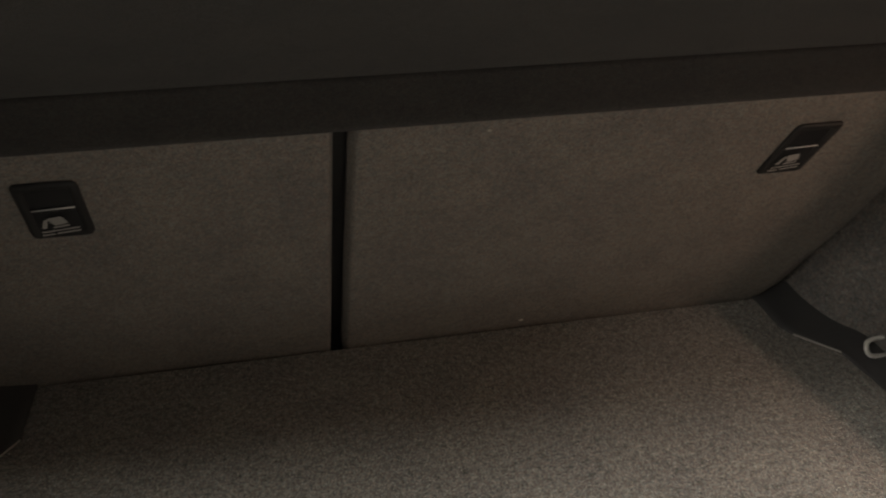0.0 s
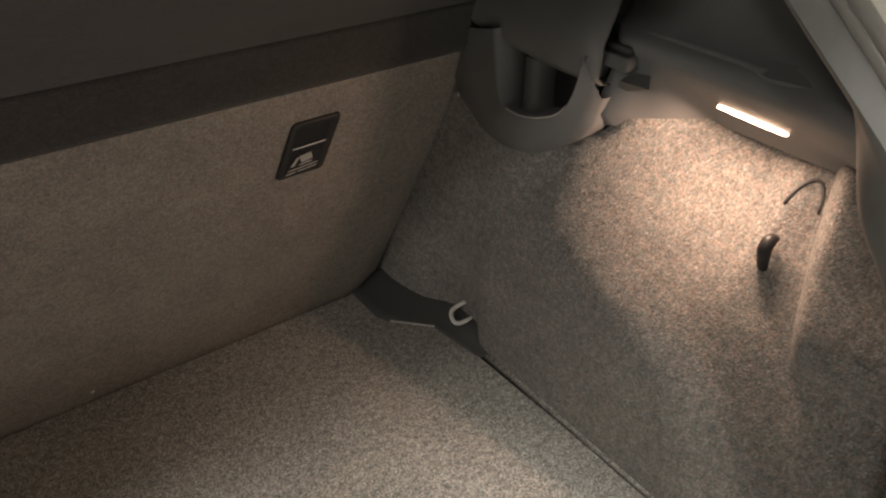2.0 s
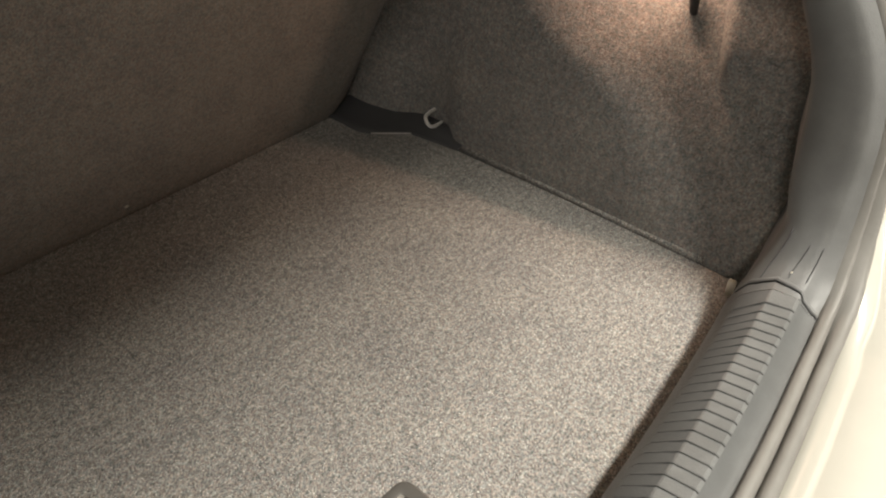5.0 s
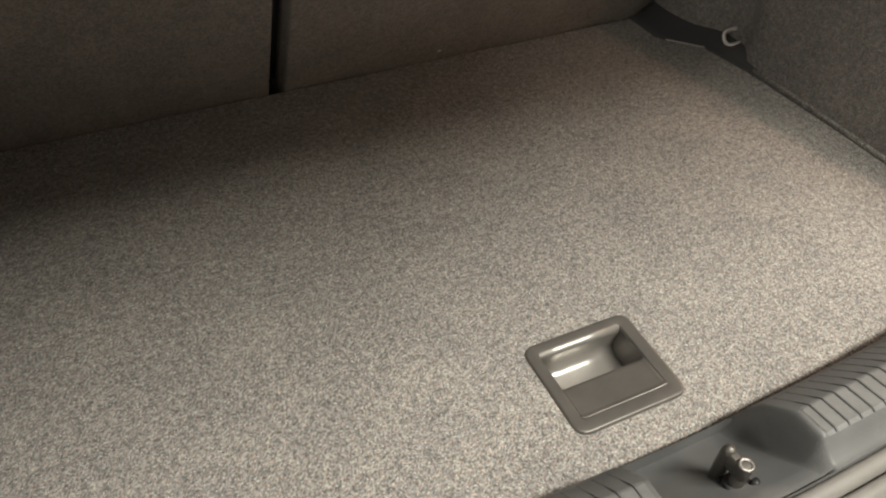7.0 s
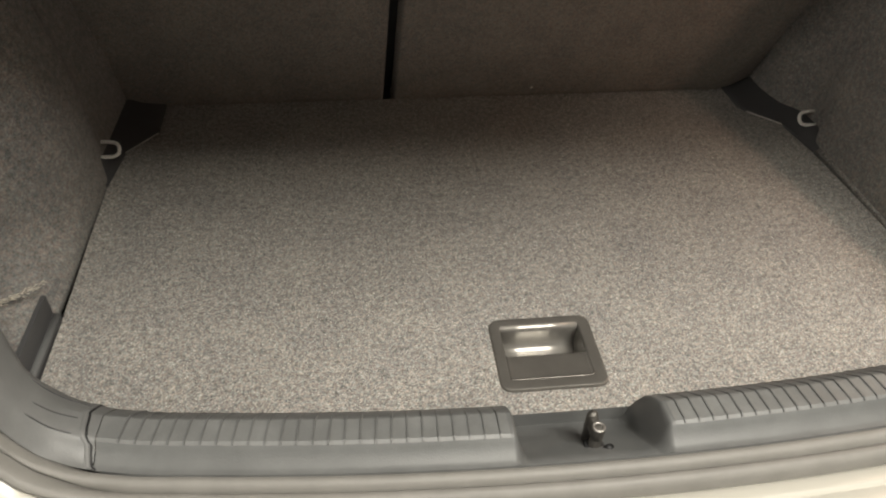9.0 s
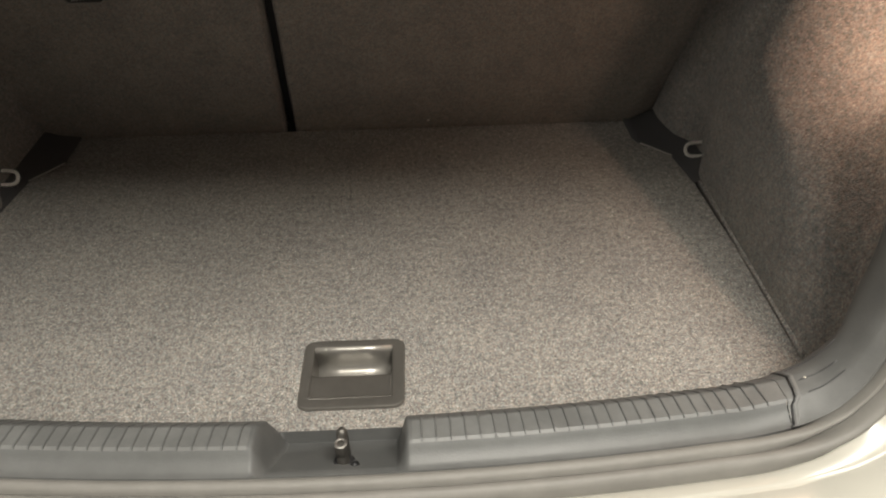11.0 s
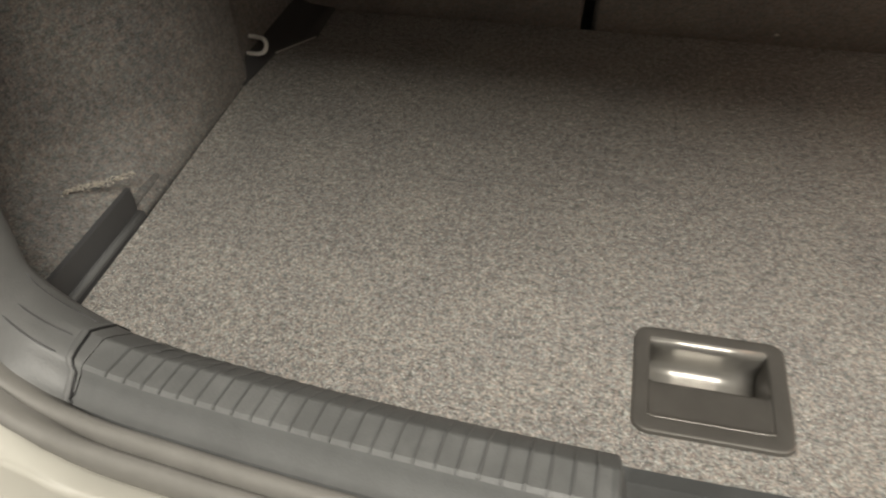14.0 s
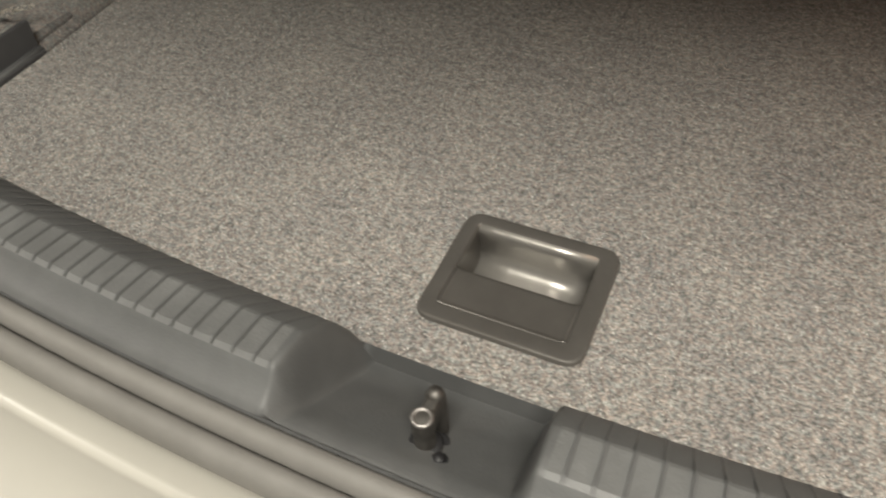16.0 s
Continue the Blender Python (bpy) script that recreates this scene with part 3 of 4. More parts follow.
# striker in the notch
striker = thing("lock_striker", "oiled steel tailgate lock striker on the sill", "lock striker")
def post_tube(x, y, profile, sides=20):
    """A turned post: (height, radius) pairs."""
    return tube([(x, y, z) for z, r in profile], [r for z, r in profile], sides)


part("front_post", post_tube(0.004, -0.1005, ((0.030, 0.0056), (0.0565, 0.0056), (0.0575, 0.0050), (0.0595, 0.0050), (0.0605, 0.0058), (0.0700, 0.0058), (0.0725, 0.0050), (0.0730, 0.0034))), M_DARKSTEEL, striker, crease=40)
ring = [(0.004 + 0.0046 * math.cos(a), -0.1005 + 0.0046 * math.sin(a), 0.0726) for a in [2 * math.pi * k / 24 for k in range(25)]]
part("ring", tube(ring, 0.0013, 8, cap=False), M_STEEL, striker, "worn bright ring")
part("rear_post", post_tube(0.0035, -0.0850, ((0.012, 0.0054), (0.0640, 0.0054), (0.0690, 0.0050), (0.0722, 0.0036), (0.0734, 0.0012))), M_DARKSTEEL, striker)
part("bridge", slab([[(x, y, z) for x, z in ((-0.0006, 0.0610), (-0.0004, 0.0680), (0.0010, 0.0702), (0.0064, 0.0702), (0.0080, 0.0680), (0.0082, 0.0610))] for y in (-0.0860, -0.0930, -0.0985)], (0, 0, -0.004)), M_DARKSTEEL, striker, "dark worn bridge", bevel=0.0008)
part("collar", post_tube(0.004, -0.1005, ((0.040, 0.0090), (0.0472, 0.0088), (0.0480, 0.0078))), M_BLACK, striker)
part("base_plate", prism(rounded(-0.003, 0.0135, -0.1085, -0.0890, 0.005), 0.034, 0.0415), M_BLACK, striker, bevel=0.001)
part("bolt", tube([(0.013, -0.107, 0.048), (0.0165, -0.108, 0.053)], 0.0035, 8), M_BLACK, striker)

# ---------------------------------------------------------------- side linings


# the fold where the lining turns back towards the pillar: height, x, y
FOLD = [(0.0, 0.499, 0.030), (0.07, 0.515, 0.042), (0.15, 0.535, 0.084), (0.21, 0.562, 0.104), (0.27, 0.602, 0.128), (0.33, 0.632, 0.142), (0.40, 0.640, 0.145)]


def fold_at(z):
    for (z0, x0, y0), (z1, x1, y1) in zip(FOLD, FOLD[1:]):
        if z <= z1:
            t = (z - z0) / (z1 - z0)
            return x0 + (x1 - x0) * t, y0 + (y1 - y0) * t
    return FOLD[-1][1:]


def right_x(y, z):
    """The lining: upright below a line that climbs from the sill to the seat, leaning out above it into a hollow under the lamp."""
    low, far = z - 0.062 - 0.50 * max(y, 0.03), 2.0 * (0.345 - 0.25 * (z - 0.2) - y)
    over = 0.5 * (low + far - math.sqrt((low - far) ** 2 + 0.0004))
    lean = 0.60 * 0.5 * (over + math.sqrt(over * over + 0.00008))
    xf, yf = fold_at(max(0.0, z))
    back = 0.499 + 0.60 * max(0.0, z - 0.062 - 0.50 * yf)
    if y >= yf:
        x = 0.497 + lean + (xf - back) * (1 - smooth(yf, yf + 0.10, y))
    else:
        # a rounded ridge at the fold, then back behind the pillar
        d = yf - y
        high = smooth(0.17, 0.24, z)
        x = xf - 0.048 * high * math.sin(min(1.0, d / 0.034) * math.pi / 2) + (0.05 + 0.30 * smooth(0.02, 0.12, z)) * max(0.0, d - 0.016) * smooth(0.0, 0.02, d - 0.012)
    # deeper under the lamp
    x += 0.034 * smooth(0.18, 0.30, z) * smooth(0.155, 0.20, y) * (1 - smooth(0.23, 0.31, y))
    # pressed facet under the shelf bracket, and the upright panel behind it
    flat = 0.503 - 0.022 * smooth(0.47, 0.60, y) * (1 - z / 0.4)
    w = max(smooth(0.0, 0.045, y - 0.387 + 0.72 * (z - 0.231)) * smooth(0.20, 0.27, z), smooth(0.40, 0.46, y))
    x += 0.012 * math.exp(-(((y - 0.372 + 0.72 * (z - 0.231)) / 0.022) ** 2)) * smooth(0.20, 0.26, z)
    x += (flat - x) * w
    # hollow behind the lashing eye
    return x + 0.013 * smooth(0.42, 0.45, y) * (1 - smooth(0.49, 0.54, y)) * (1 - smooth(0.05, 0.13, z))


lining_r = thing("side_lining", "grey carpet boot side lining with lamp and bag hook", "side lining", "side linings")
ys = [-0.012 + 0.004 * i for i in range(45)] + [0.168 + 0.008 * i for i in range(1, 66)]
rows = []
for i in range(45):
    z = -0.015 + 0.366 * i / 44
    near_y = -0.05 + 0.28 * max(0.0, z - 0.13) + 0.42 * max(0.0, z - 0.26)
    near_y = max(min(near_y, 0.02), fold_at(max(0.0, z))[1] - 0.112)
    def cup(y):
        low = 0.290 + 0.05 * ((y - 0.40) / 0.12) ** 2
        return 0.045 * smooth(low, low + 0.012, z) * smooth(0.292, 0.304, y) * (1 - smooth(0.440, 0.455, y))
    rows.append([(right_x(max(y, near_y), max(z, 0)) + cup(y), max(y, near_y), z) for y in [-0.05, -0.03] + ys])
part("carpet_lining", slab(rows, (0.004, 0, 0)), M_WALL, lining_r)

# carpet edge binding beside the floor
part("edge_strip", tube([(0.4985, 0.035, 0.004), (0.499, 0.12, 0.0045), (0.4985, 0.25, 0.0045), (0.497, 0.403, 0.0045)], 0.0042, 8), M_FLOOR, lining_r)

# plastic cup bracket that carries the parcel shelf
bm = bmesh.new()
outer = spline([(0, y, z) for y, z in ((0.505, 0.375), (0.490, 0.335), (0.474, 0.310), (0.456, 0.298), (0.436, 0.287), (0.413, 0.282), (0.391, 0.282), (0.366, 0.287), (0.342, 0.298), (0.319, 0.314), (0.303, 0.333), (0.296, 0.362))], 5)
inner = spline([(0, y, z) for y, z in ((0.409, 0.398), (0.406, 0.377), (0.403, 0.355), (0.398, 0.339), (0.390, 0.3285), (0.378, 0.3275), (0.366, 0.3285), (0.346, 0.334), (0.331, 0.341), (0.322, 0.352), (0.315, 0.373), (0.311, 0.398))], 5)
def cup_x(y):
    return 0.499 + 0.28 * max(0.0, 0.350 - y)


rows = []
for k, push in ((0.0, 0.022), (0.02, 0.006), (0.05, 0.001), (0.5, -0.003), (0.92, -0.0075), (0.97, -0.0082), (1.0, -0.006), (1.01, 0.034)):
    row = []
    for a, b in zip(outer, inner):
        y, z = a.y + (b.y - a.y) * k, a.z + (b.z - a.z) * k
        row.append((cup_x(y) + push, y, z))
    rows.append(row)
bracket = part("shelf_bracket", grid(rows), M_TRIM, lining_r, "dark plastic shelf support cup")
# Pale tube and plate paint the highlights on the cup's rim and lip.
part("cup_rim_glint", tube([(cup_x(p.y) - 0.0072, p.y, p.z) for p in inner[20:46]], 0.0010, 6), M_PRINT_GLINT, bracket, "highlight of the cup rim, painted pale")
part("cup_lip_glint", slab([[(cup_x(p.y) + o, p.y + 0.001, p.z) for p in inner[9:20]] for o in (-0.006, 0.006)], (0, 0.002, 0)), M_PRINT_GLINT, bracket, "lit inner edge of the cup, painted pale", smooth=False)
# Black sheet at the back puts the recess's shade into the colour.
part("cup_shade", grid([[(cup_x(y) + 0.030, y, z) for y in (0.300, 0.33, 0.36, 0.39, 0.415, 0.430)] for z in (0.308, 0.33, 0.36, 0.41)]), M_BLACK, bracket)
post = [[(cup_x(0.378) + dx, 0.376 + dy * w, z) for dx, dy in ((0.030, -0.011), (0.012, -0.011), (0.006, -0.006), (0.006, 0.006), (0.012, 0.011), (0.030, 0.011))] for z, w in ((0.319, 1.15), (0.335, 1.0), (0.35, 0.92), (0.378, 0.9))]
part("cup_post", grid(post), M_SILL, bracket, "grey post in the cup")
part("cup_hood", slab([[(cup_x(y) + o, y, z + 0.10 * (y - 0.40)) for y in (0.300, 0.33, 0.36, 0.40, 0.45, 0.505)] for z, o in ((0.380, 0.030), (0.383, 0.004), (0.390, -0.003), (0.42, 0.0), (0.47, 0.02))], (0.003, 0, 0)), M_TRIM, bracket)
part("seat_knob", tube([(0.500, 0.478, 0.309), (0.509, 0.481, 0.311)], 0.004, 8), M_STEEL, lining_r, "small bright seat pin")

# upper trim with ledge, and the lamp under it
def trim_row(y):
    """Section of the ledge trim: (x, z) from the carpet up."""
    cup = 0.045 * smooth(0.300, 0.316, y) * (1 - smooth(0.430, 0.450, y))
    near = smooth(0.17, 0.07, y)
    xl = min(0.602, right_x(min(max(y, 0.150), 0.62), 0.345) - 0.003) + cup
    ledge, z0 = 0.533 - 0.034 * near + 0.6 * cup, 0.012 * near
    return [(xl + 0.012, 0.333), (xl - 0.002, 0.347), (xl + (ledge - xl) * 0.35, 0.366), (xl + (ledge - xl) * 0.72, 0.385), (ledge + 0.003, 0.398 + z0), (ledge - 0.004, 0.408 + z0), (ledge - 0.003, 0.4145 + z0), (ledge + 0.006, 0.418 + z0), (ledge + 0.042, 0.424 + z0), (ledge + 0.060, 0.45), (ledge + 0.085, 0.56), (0.60, 0.815)]


rows = []
for i in range(70):
    y = 0.055 + i * 0.01
    rows.append([(x, y + (0.0, 0.012, 0.04, 0.08, 0.23, 0.46)[max(0, k - 6)] * (1 - i / 88), z) for k, (x, z) in enumerate(trim_row(y))])
part("upper_trim", grid(rows), M_TRIM, lining_r, "dark grey plastic ledge trim")
part("shelf_rest", box(0.5225, 0.540, 0.281, 0.326, 0.3885, 0.4005), M_SILL, lining_r, "small pale shelf rest", bevel=0.0015)
# Solid black box imitates the shaded recess above the rest.
part("shelf_rest_shade", box(0.5255, 0.540, 0.283, 0.328, 0.4015, 0.4085), M_BLACK, lining_r)
bm = bmesh.new()
tip = [bm.verts.new(v) for v in ((0.540, 0.302, 0.362), (0.520, 0.284, 0.382), (0.526, 0.258, 0.3815), (0.560, 0.285, 0.392))]
for f in ((0, 1, 2), (0, 2, 3), (0, 3, 1), (1, 3, 2)):
    bm.faces.new([tip[k] for k in f])
part("rest_gusset", bm, M_SILL, lining_r, smooth=False)
# Lip and end facet in the trim's plastic, added to catch light.
lip = spline([(0.546, 0.330, 0.4165), (0.5445, 0.285, 0.4180), (0.5435, 0.235, 0.4190), (0.5430, 0.200, 0.4190), (0.5400, 0.172, 0.4190)], 6)
part("ledge_lip", tube(lip, [0.0008 + 0.0024 * smooth(0, 14, k) for k in range(len(lip))], 8), M_TRIM, lining_r, "lip along the ledge, shaped to catch a line of light")
part("ledge_end", slab([[(0.5420, 0.190, 0.4185), (0.5520, 0.182, 0.4235)], [(0.5320, 0.164, 0.4190), (0.5505, 0.152, 0.4275)], [(0.5220, 0.126, 0.4260), (0.5260, 0.120, 0.4290)]], (0.001, 0.0, -0.004)), M_TRIM, lining_r, "end facet of the ledge, tilted to catch light", smooth=False)

rows = []
for k in range(13):
    p, e, n = Vector((0.5745, 0.2240, 0.3670)).lerp(Vector((0.5790, 0.1640, 0.3634)), k / 12), Vector((-0.81, 0, 0.59)), Vector((-0.59, 0, -0.81))
    w = min(1.0, 0.35 + 0.22 * min(k, 12 - k))
    rows.append([p + e * a * w + n * b for a, b in ((-0.0042, -0.0020), (-0.0036, 0.0010), (0.0034, 0.0010), (0.0040, -0.0020))])
lamp = part("boot_lamp", slab(rows, (0.0006, 0, 0.0008)), M_GLOW, lining_r, "glowing warm white boot lamp strip")
# bag hook and the pressed arch above it
hook_c = Vector((right_x(0.150, 0.262) - 0.007, 0.150, 0.264))
hb = spline([hook_c + Vector(o) for o in ((0.006, 0, 0.011), (-0.004, 0, 0.012), (-0.008, 0, 0.006), (-0.006, 0, -0.003), (-0.003, 0, -0.013), (0.006, 0, -0.024))], 4)
part("bag_hook", tube(hb, [0.003, 0.004, 0.005, 0.0055, 0.006, 0.006, 0.006, 0.006, 0.006, 0.006, 0.0058, 0.0056, 0.0054, 0.0052, 0.005, 0.0048, 0.0046, 0.0044, 0.004, 0.0036, 0.003], 10), M_BLACK, lining_r, "black plastic bag hook")
arch = []
for k in range(13):
    a = radians(15 + 150 * k / 12)
    y, z = 0.149 - 0.013 * math.cos(a), 0.288 + 0.030 * math.sin(a)
    arch.append((right_x(y, z) - 0.0005, y, z))
part("pressed_arch", tube(arch, 0.0016, 6), M_RAIL, lining_r)


seam = []
for k in range(12):
    z = 0.205 + 0.0105 * k
    seam.append((fold_at(z)[0] - 0.0006, fold_at(z)[1], z))
part("fold_ridge", tube(seam, [0.0008] + [0.0026] * 10 + [0.0008], 8), M_WALL, lining_r)
clip_thing = thing("trim_clip", "small white plastic clip beside the sill cover", "clip")
part("tab", slab([[(0.4635 - 0.10 * z + 0.002 * (abs(v) > 0.8), -0.0105 + 0.0048 * v * w, z) for v in (-1, -0.85, 0, 0.85, 1)] for z, w in ((0.001, 0.9), (0.012, 1.0), (0.020, 1.0), (0.0235, 0.85), (0.0255, 0.45))], (0.0032, 0.0006, 0)), M_FRAY, clip_thing)


def left_x(y, z):
    d = 0.105 * smooth(0.0, 0.05, z) + 0.03 * smooth(0.05, 0.35, z)
    g = 1 - smooth(0.11, 0.34, y)
    x = -0.533 - d * g - 0.03 * smooth(0.1, 0.35, z)
    if y < 0.11:
        fold = -0.533 - d - 0.03 * smooth(0.1, 0.35, z)
        x = fold + 0.22 * (0.11 - y)
    if y < 0.15 and z < 0.06:
        x = min(x, -0.5395)
    if y > 0.40:
        x = x - 0.014 * smooth(0.40, 0.44, y)
    return x


lining_l = thing("side_lining", "grey carpet boot side lining with storage pocket", "side lining", "side linings")
rows = []
for i in range(31):
    z = -0.015 + 0.44 * i / 30
    rows.append([(left_x(y, max(z, 0)), y, z) for y in [-0.03] + ys])
part("carpet_lining", slab(rows, (-0.004, 0, 0)), M_WALL, lining_l)
part("upper_trim", box(-0.66, -0.545, 0.05, 0.47, 0.425, 0.44), M_TRIM, lining_l, "dark grey plastic ledge trim", bevel=0.004)
part("pocket_floor", box(-0.68, -0.538, -0.03, 0.20, -0.004, 0.010), M_WALL, lining_l)
# low divider rail of the pocket
rail = [(-0.5235, -0.01), (-0.5238, 0.0025), (-0.5246, 0.0042), (-0.5305, 0.0052), (-0.5318, 0.0065), (-0.5325, 0.030), (-0.5330, 0.0315), (-0.5375, 0.0315), (-0.5385, 0.030), (-0.5390, 0.0)]
part("divider_rail", slab([[(x, y0 + 0.10 * max(0.0, z), z) for x, z in rail] for y0 in (0.146, 0.10, 0.05, 0.0, -0.04)], (-0.0005, 0, -0.0005)), M_RAIL, lining_l, "dark plastic pocket divider rail", smooth=False, bevel=0.0006)
part("ledge", slab([[(x, y0, z) for x, z in ((-0.5242, 0.001), (-0.5246, 0.0050), (-0.5255, 0.0062), (-0.5300, 0.0066), (-0.5312, 0.0060))] for y0 in (0.1465, 0.10, 0.05, 0.0, -0.04)], (0, 0, -0.002)), M_SILL, lining_l, "grey ledge along the rail")
# frayed cut edge of the carpet above the pocket
random.seed(5)
fray = bmesh.new()
me_tmp = bpy.data.meshes.new("fibre")
for k in range(95):
    t = random.random() ** 0.8
    base = Vector((-0.592 + 0.054 * t, 0.127 + 0.034 * t + random.uniform(-0.0035, 0.0035), 0.0))
    base.z = 0.0325 + 0.004 * t + random.uniform(-0.002, 0.002)
    run = Vector((random.uniform(0.002, 0.006), random.uniform(-0.004, 0.003), random.uniform(0.0, 0.004)))
    fibre = tube([base, base + run * 0.5 + Vector((0, 0, 0.001)), base + run], 0.00035, 4)
    fibre.to_mesh(me_tmp)
    fibre.free()
    fray.from_mesh(me_tmp)
bpy.data.meshes.remove(me_tmp)
part("frayed_edge", fray, M_FRAY, lining_l, "pale frayed carpet edge")
# dark corner trims beside the seat
for flip in (False, True):
    trim = thing("corner_trim", "black plastic corner trim beside the boot floor", "corner trim", "corner trims")
    inner = [(-0.532, 0.392), (-0.524, 0.475), (-0.4865, 0.526), (-0.489, 0.545), (-0.491, 0.62)] if flip else [(0.4905, 0.408), (0.4785, 0.488), (0.4385, 0.530), (0.4305, 0.548), (0.4305, 0.62)]
    wall = [(-0.536, 0.385), (-0.542, 0.45), (-0.543, 0.50), (-0.543, 0.56), (-0.540, 0.62)] if flip else [(0.499, 0.402), (0.503, 0.45), (0.500, 0.50), (0.485, 0.56), (0.476, 0.62)]
    rows = []
    for (ax, ay), (bx, by) in zip(inner, wall):
        rows.append([(ax, ay, -0.02), (ax, ay, 0.001), (ax * 0.75 + bx * 0.25, ay * 0.75 + by * 0.25, 0.002), (ax * 0.3 + bx * 0.7, ay * 0.3 + by * 0.7, 0.006), (bx, by, 0.013), (bx + (bx > 0) * 0.014 - (bx < 0) * 0.014, by, 0.016)])
    part("plate", grid(rows), M_RAIL, trim)
    a, b = inner[1], inner[2]
    # Pale tube paints the glint along the plate's front edge.
    part("edge_glint", tube([(a[0], a[1] - 0.0015, 0.0012), (b[0], b[1] - 0.0015, 0.0012)], 0.0012, 6), M_PRINT_GLINT, trim, "thin edge glint, painted pale")

# lashing eyes
for wall_x, s, y0 in ((0.5175, -1, 0.466), (-0.550, 1, 0.450)):
    eye = thing("lashing_eye", "bright metal lashing eye on the boot side", "lashing eye", "lashing eyes")
    pts = [(wall_x, y0 + 0.008, 0.0305), (wall_x + s * 0.012, y0 + 0.008, 0.030), (wall_x + s * 0.023, y0 + 0.006, 0.0285), (wall_x + s * 0.0275, y0 + 0.001, 0.0245), (wall_x + s * 0.0265, y0 - 0.004, 0.0185), (wall_x + s * 0.020, y0 - 0.006, 0.0150), (wall_x + s * 0.010, y0 - 0.0065, 0.0145), (wall_x, y0 - 0.0065, 0.0145)]
    part("wire_loop", tube(spline(pts, 5), 0.0027, 10), M_WIRE, eye)

# ---------------------------------------------------------------- seat backs
NRM = Vector((0, -0.929, -0.370))


def seat_point(x, z, out=0.0):
    return Vector((x, 0.612 - 0.398 * z, z)) + NRM * out


def seat_back(x0, x1, label, lean0, lean1, bend):
    """x0, x1: the sides at the floor; lean0, lean1: how far they move with height."""
    seat = thing("rear_seat_back", label, "seat back", "rear seat backs")
    rows = []
    n = 60
    for i in range(25):
        z = -0.03 + 0.42 * i / 24
        row = []
        for k in range(n + 1):
            t = 0.5 - 0.5 * math.cos(math.pi * k / n)
            a, b = x0 + lean0 * z, x1 + lean1 * z
            x = a + (b - a) * t
            edge = min(x - a, b - x)
            out = -0.012 * (1 - smooth(0, 0.006, edge)) ** 2
            if bend:
                out -= 0.40 * max(0.0, x - (0.437 + 0.235 * max(z, 0)))
            out += 0.0016 * noise.noise((x * 9, z * 9, 3.0))
            row.append(seat_point(x, z, out))
        rows.append(row)
    part("back_panel", slab(rows, -0.03 * NRM), M_SEAT, seat)
    return seat


def anchor(seat, tl, tr, br, bl):
    """Sunk tether anchor with bar and pictogram; corners (x, z) on the seat back."""
    def at(u, v, out):
        a = Vector(tl).lerp(Vector(tr), u)
        b = Vector(bl).lerp(Vector(br), u)
        q = a.lerp(b, v)
        return seat_point(q.x, q.y, out)
    bm = bmesh.new()
    prev = None
    for inset, out in ((0.0, 0.0005), (0.01, 0.0025), (0.05, 0.0034), (0.13, 0.0030), (0.16, 0.0010), (0.17, 0.0004)):
        ring = [bm.verts.new(at(u, v, out)) for u, v in rounded(inset, 1 - inset, inset * 0.8, 1 - inset * 0.8, 0.10 - inset * 0.3, 4)]
        if prev:
            for k in range(len(ring)):
                j = (k + 1) % len(ring)
                bm.faces.new((prev[k], prev[j], ring[j], ring[k]))
        prev = ring
    frame_ob = part("anchor_frame", bm, M_DARKTRIM, seat, "dark plastic anchor frame")
    bm = bmesh.new()
    bm.faces.new([bm.verts.new(at(u, v, 0.0008)) for u, v in ((0.15, 0.12), (0.85, 0.12), (0.85, 0.52), (0.15, 0.52))])
    part("anchor_pocket", bm, M_BLACK, frame_ob, smooth=False)
    bm = bmesh.new()
    bm.faces.new([bm.verts.new(at(u, v, o)) for u, v, o in ((0.15, 0.52, 0.0010), (0.85, 0.52, 0.0010), (0.85, 0.90, 0.0024), (0.15, 0.90, 0.0024))])
    part("anchor_plate", bm, M_BLACK, frame_ob, smooth=False)
    part("anchor_bar", tube([at(0.17, 0.46, 0.0026), at(0.84, 0.44, 0.0026)], 0.0007, 8), M_WIRE, frame_ob, "thin bright anchor bar")
    for quad in (((0.22, 0.78), (0.30, 0.62), (0.36, 0.62), (0.30, 0.78)), ((0.34, 0.60), (0.58, 0.57), (0.66, 0.70), (0.44, 0.74)), ((0.40, 0.76), (0.66, 0.73), (0.66, 0.76), (0.40, 0.79)), ((0.20, 0.84), (0.80, 0.79), (0.80, 0.815), (0.20, 0.865)), ((0.18, 0.90), (0.38, 0.885), (0.38, 0.91), (0.18, 0.925)), ((0.42, 0.88), (0.80, 0.85), (0.80, 0.875), (0.42, 0.905))):
        bm = bmesh.new()
        bm.faces.new([bm.verts.new(at(u, v, 0.0038)) for u, v in quad])
        part("pictogram", bm, M_PRINT_GLINT, frame_ob, smooth=False)


seat_r = seat_back(-0.1325, 0.535, "grey-brown carpeted rear seat back, wide section", 0.055, 0.05, True)
seat_l = seat_back(-0.565, -0.1465, "grey-brown carpeted rear seat back, narrow section", -0.05, 0.055, False)
anchor(seat_r, (0.316, 0.3245), (0.3675, 0.3245), (0.3535, 0.2585), (0.302, 0.2585))
anchor(seat_l, (-0.389, 0.329), (-0.337, 0.329), (-0.342, 0.262), (-0.394, 0.262))
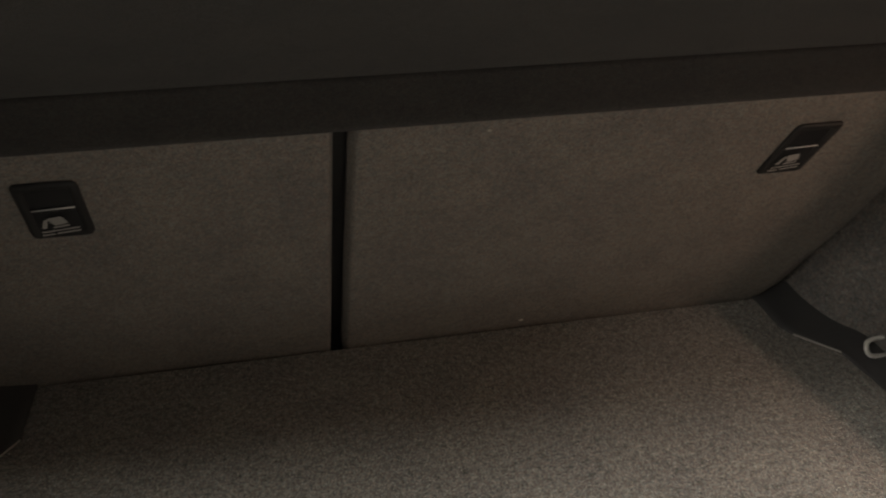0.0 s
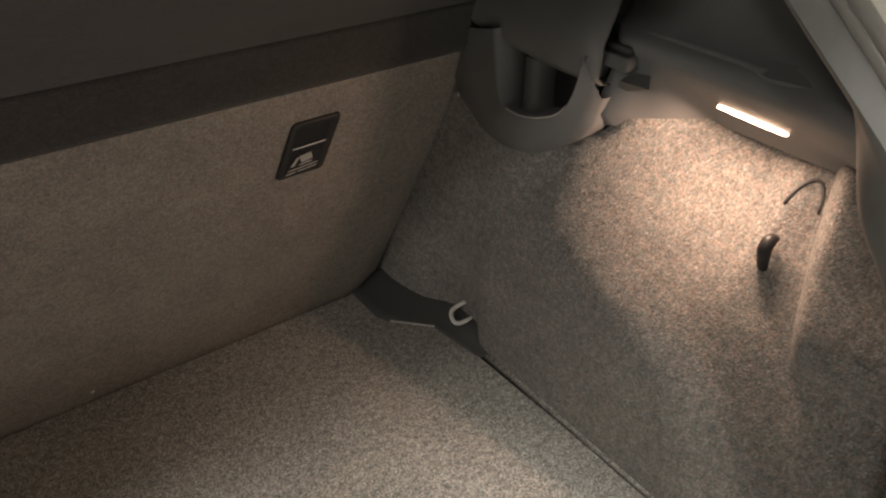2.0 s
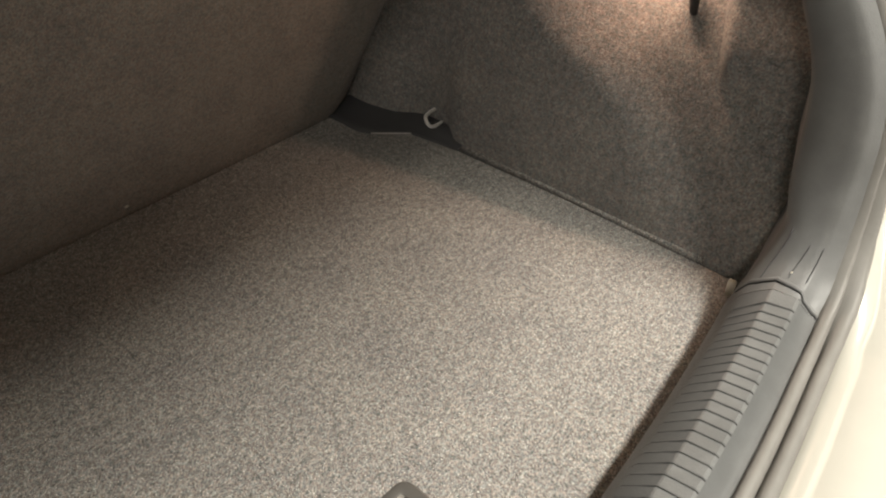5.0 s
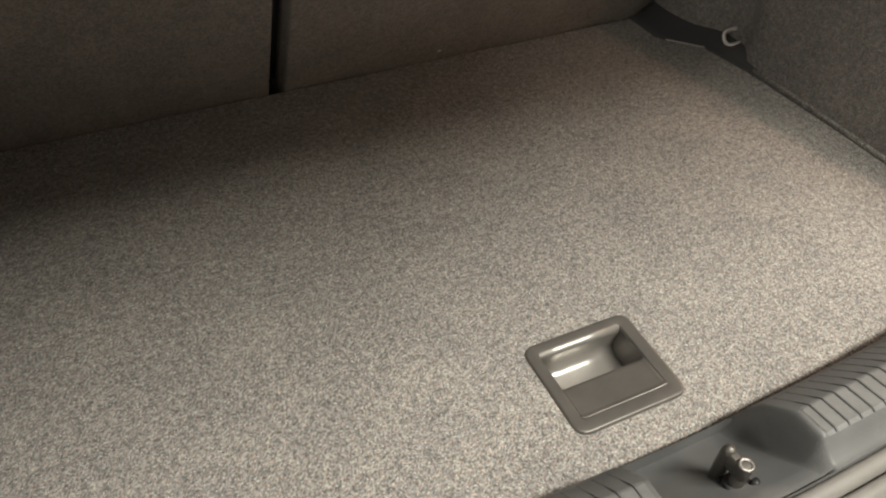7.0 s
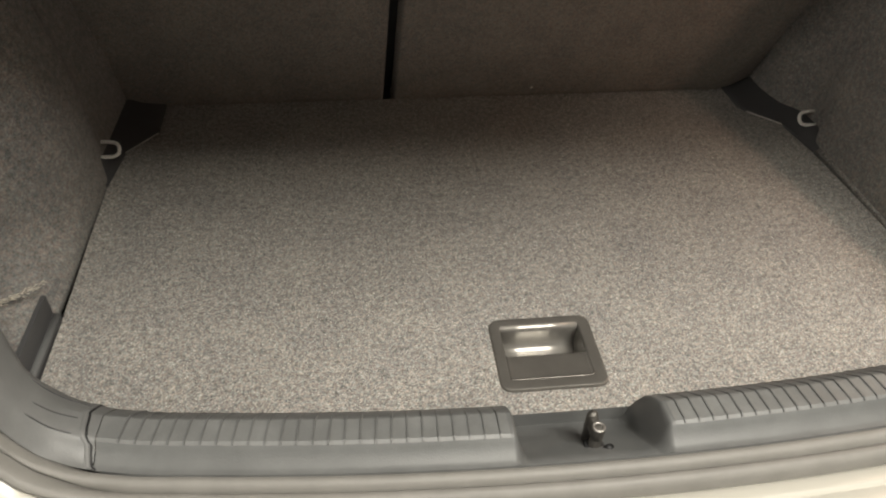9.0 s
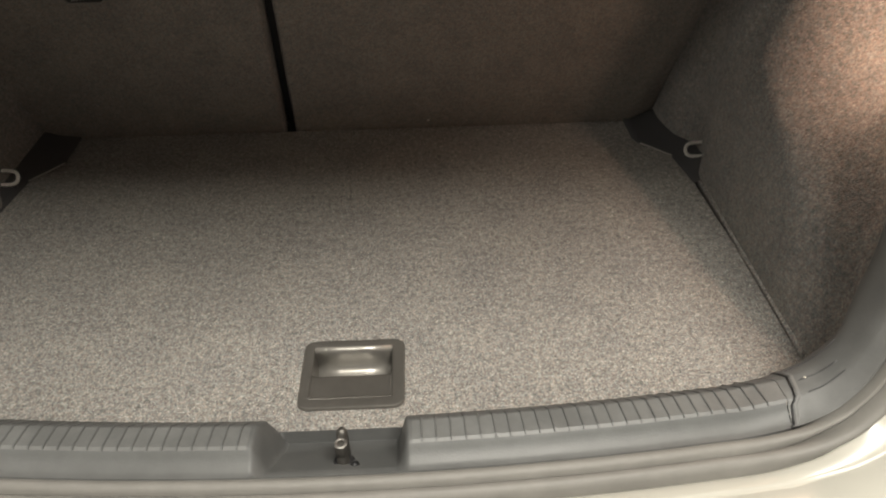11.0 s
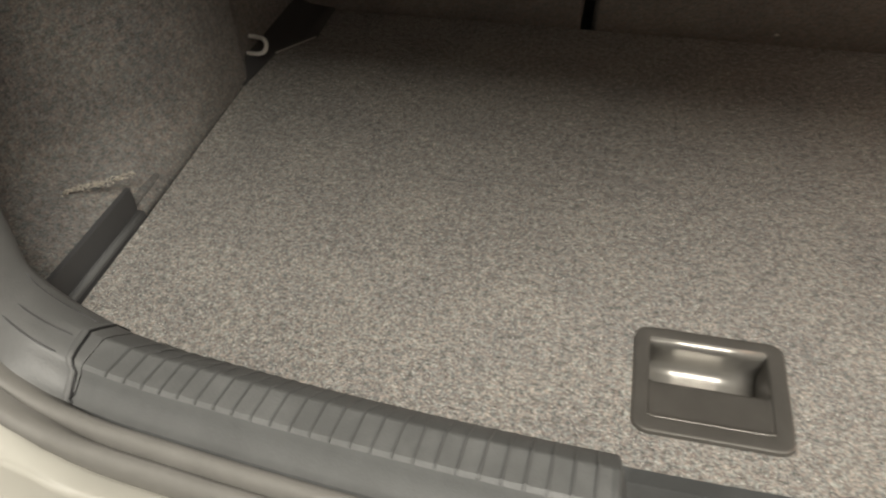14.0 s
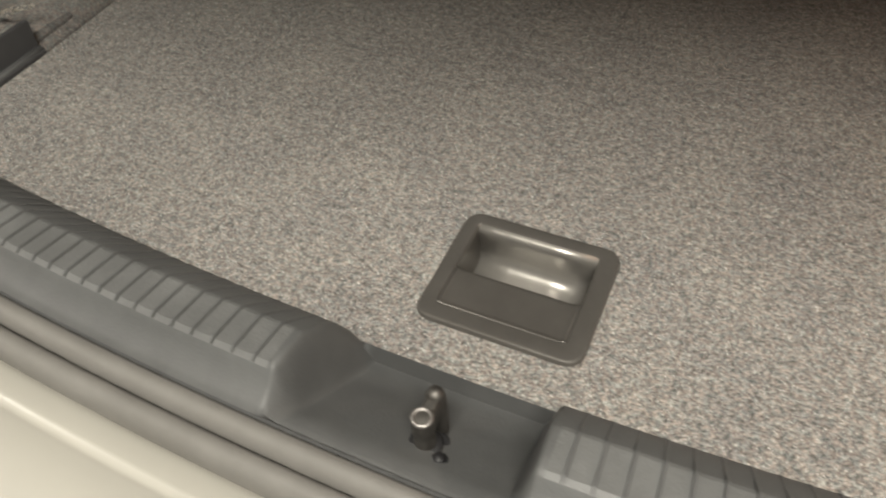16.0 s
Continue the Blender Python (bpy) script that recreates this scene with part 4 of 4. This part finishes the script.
# specks of lint on the carpet and trim
for place, size, on in ((Vector((left_x(0.106, 0.117) + 0.001, 0.106, 0.117)), 0.0022, "carpet side lining"), (seat_point(0.006, 0.3485, 0.001), 0.0014, "carpeted seat back"), (seat_point(0.0957, 0.0150, 0.001), 0.0022, "carpeted seat back"), (on_moulding(0.4240, 7.4) + Vector((0, 0, 0.001)), 0.0012, "dark pillar trim")):
    speck = thing("lint_speck", "small white speck of lint on the " + on, "lint", "lint specks")
    bm = bmesh.new()
    bmesh.ops.create_icosphere(bm, subdivisions=1, radius=size, matrix=Matrix.Translation(place) @ Matrix.Diagonal((1.5, 0.6, 0.8, 1)))
    part("flake", bm, M_FRAY, speck)
# Dark strip behind the gap; the shade there is put into its colour.
gap = thing("seat_gap_shade", "dark strip behind the seat back gap, shade put into its colour", "lining")
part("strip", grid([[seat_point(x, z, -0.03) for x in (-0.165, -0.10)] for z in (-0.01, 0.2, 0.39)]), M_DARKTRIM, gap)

# ---------------------------------------------------------------- parcel shelf, lifted
shelf = thing("parcel_shelf", "dark felt-covered parcel shelf tilted up above the seat backs", "parcel shelf")
def shelf_part(name, profile, back, x0, x1, label):
    rows = [[(x0 + (x1 - x0) * k / 8, y, z) for y, z in profile] for k in range(9)]
    return part(name, slab(rows, back), M_SHELF, shelf, label)


shelf_part("hinge_strip", [(0.500, 0.352), (0.470, 0.359), (0.462, 0.362), (0.4585, 0.368), (0.456, 0.378), (0.449, 0.408), (0.447, 0.413)], (0, 0.02, 0.008), -0.56, 0.548, "dark fabric hinge strip")
shelf_part("board", [(0.4475, 0.4135), (0.443, 0.4155), (0.425, 0.427), (0.35, 0.482), (0.22, 0.570), (0.11, 0.640), (0.098, 0.648)], (0, 0.010, 0.014), -0.555, 0.543, "dark felt shelf board")

# ---------------------------------------------------------------- tail lamp, stop, holes
for flip in (False, True):
    tl = thing("tail_lamp", "red car tail lamp with dark red inner lens", "tail lamp", "tail lamps")
    def fx(v):
        return mirrored(v) if flip else Vector(v)
    prof_l = [(0.588, 0.325), (0.580, 0.285), (0.575, 0.250), (0.572, 0.218), (0.572, 0.200), (0.583, 0.178), (0.634, 0.104)]
    rows = []
    for dx, dy in ((0.045, 0.06), (0.003, 0.024), (0.002, 0.006), (0.010, 0.0), (0.05, -0.012), (0.12, 0.0), (0.19, 0.06)):
        rows.append([fx((x + dx, -0.062 + dy - 0.15 * (z - 0.25), z)) for x, z in prof_l])
    lens = part("lens", grid(rows), M_RED, tl)
    part("dark_lens", grid([[fx((x + dx, -0.066 - 0.15 * (z - 0.25) - 0.012 * dx / 0.05, z)) for x, z in prof_l[1:6]] for dx in (0.012, 0.05, 0.09)]), M_REDDARK, lens, "dark red inner lens")
    part("pale_lens", grid([[fx((x + dx, -0.0675 - 0.15 * (z - 0.25) - 0.012 * dx / 0.05, z)) for x, z in ((0.586, 0.290), (0.581, 0.250), (0.5795, 0.222))] for dx in (0.012, 0.03, 0.06)]), M_CLEAR, lens, "pale reversing lens")
    st = thing("rubber_stop", "grey round rubber tailgate stop on the white flange", "rubber stop", "rubber stops")
    c, d = Vector((0.521, 0.0165, 0.3655)), Vector((0.30, -0.82, 0.45)).normalized()
    if flip:
        c, d = mirrored(c), Vector((-0.30, -0.82, 0.45)).normalized()
    part("pad", tube([c - d * 0.006, c + d * 0.010, c + d * 0.0122, c + d * 0.0133], [0.0132, 0.0130, 0.0126, 0.0115], 28), M_FLANGE, st, "grey rubber pad", smooth=False)
    # Black plugs stand in for the shade in the screw holes.
    for hz, k, dx in ((0.292, 4, -0.002), (0.160, 4, -0.020)):
        near = min(mid, key=lambda p: abs(p.z - hz))
        q = flange_station(near)[k] + Vector((dx, -0.0012, 0))
        part("screw_hole_shade", tube([fx(q + Vector((0, 0.004, 0))), fx(q)], 0.0026, 10), M_BLACK, st)
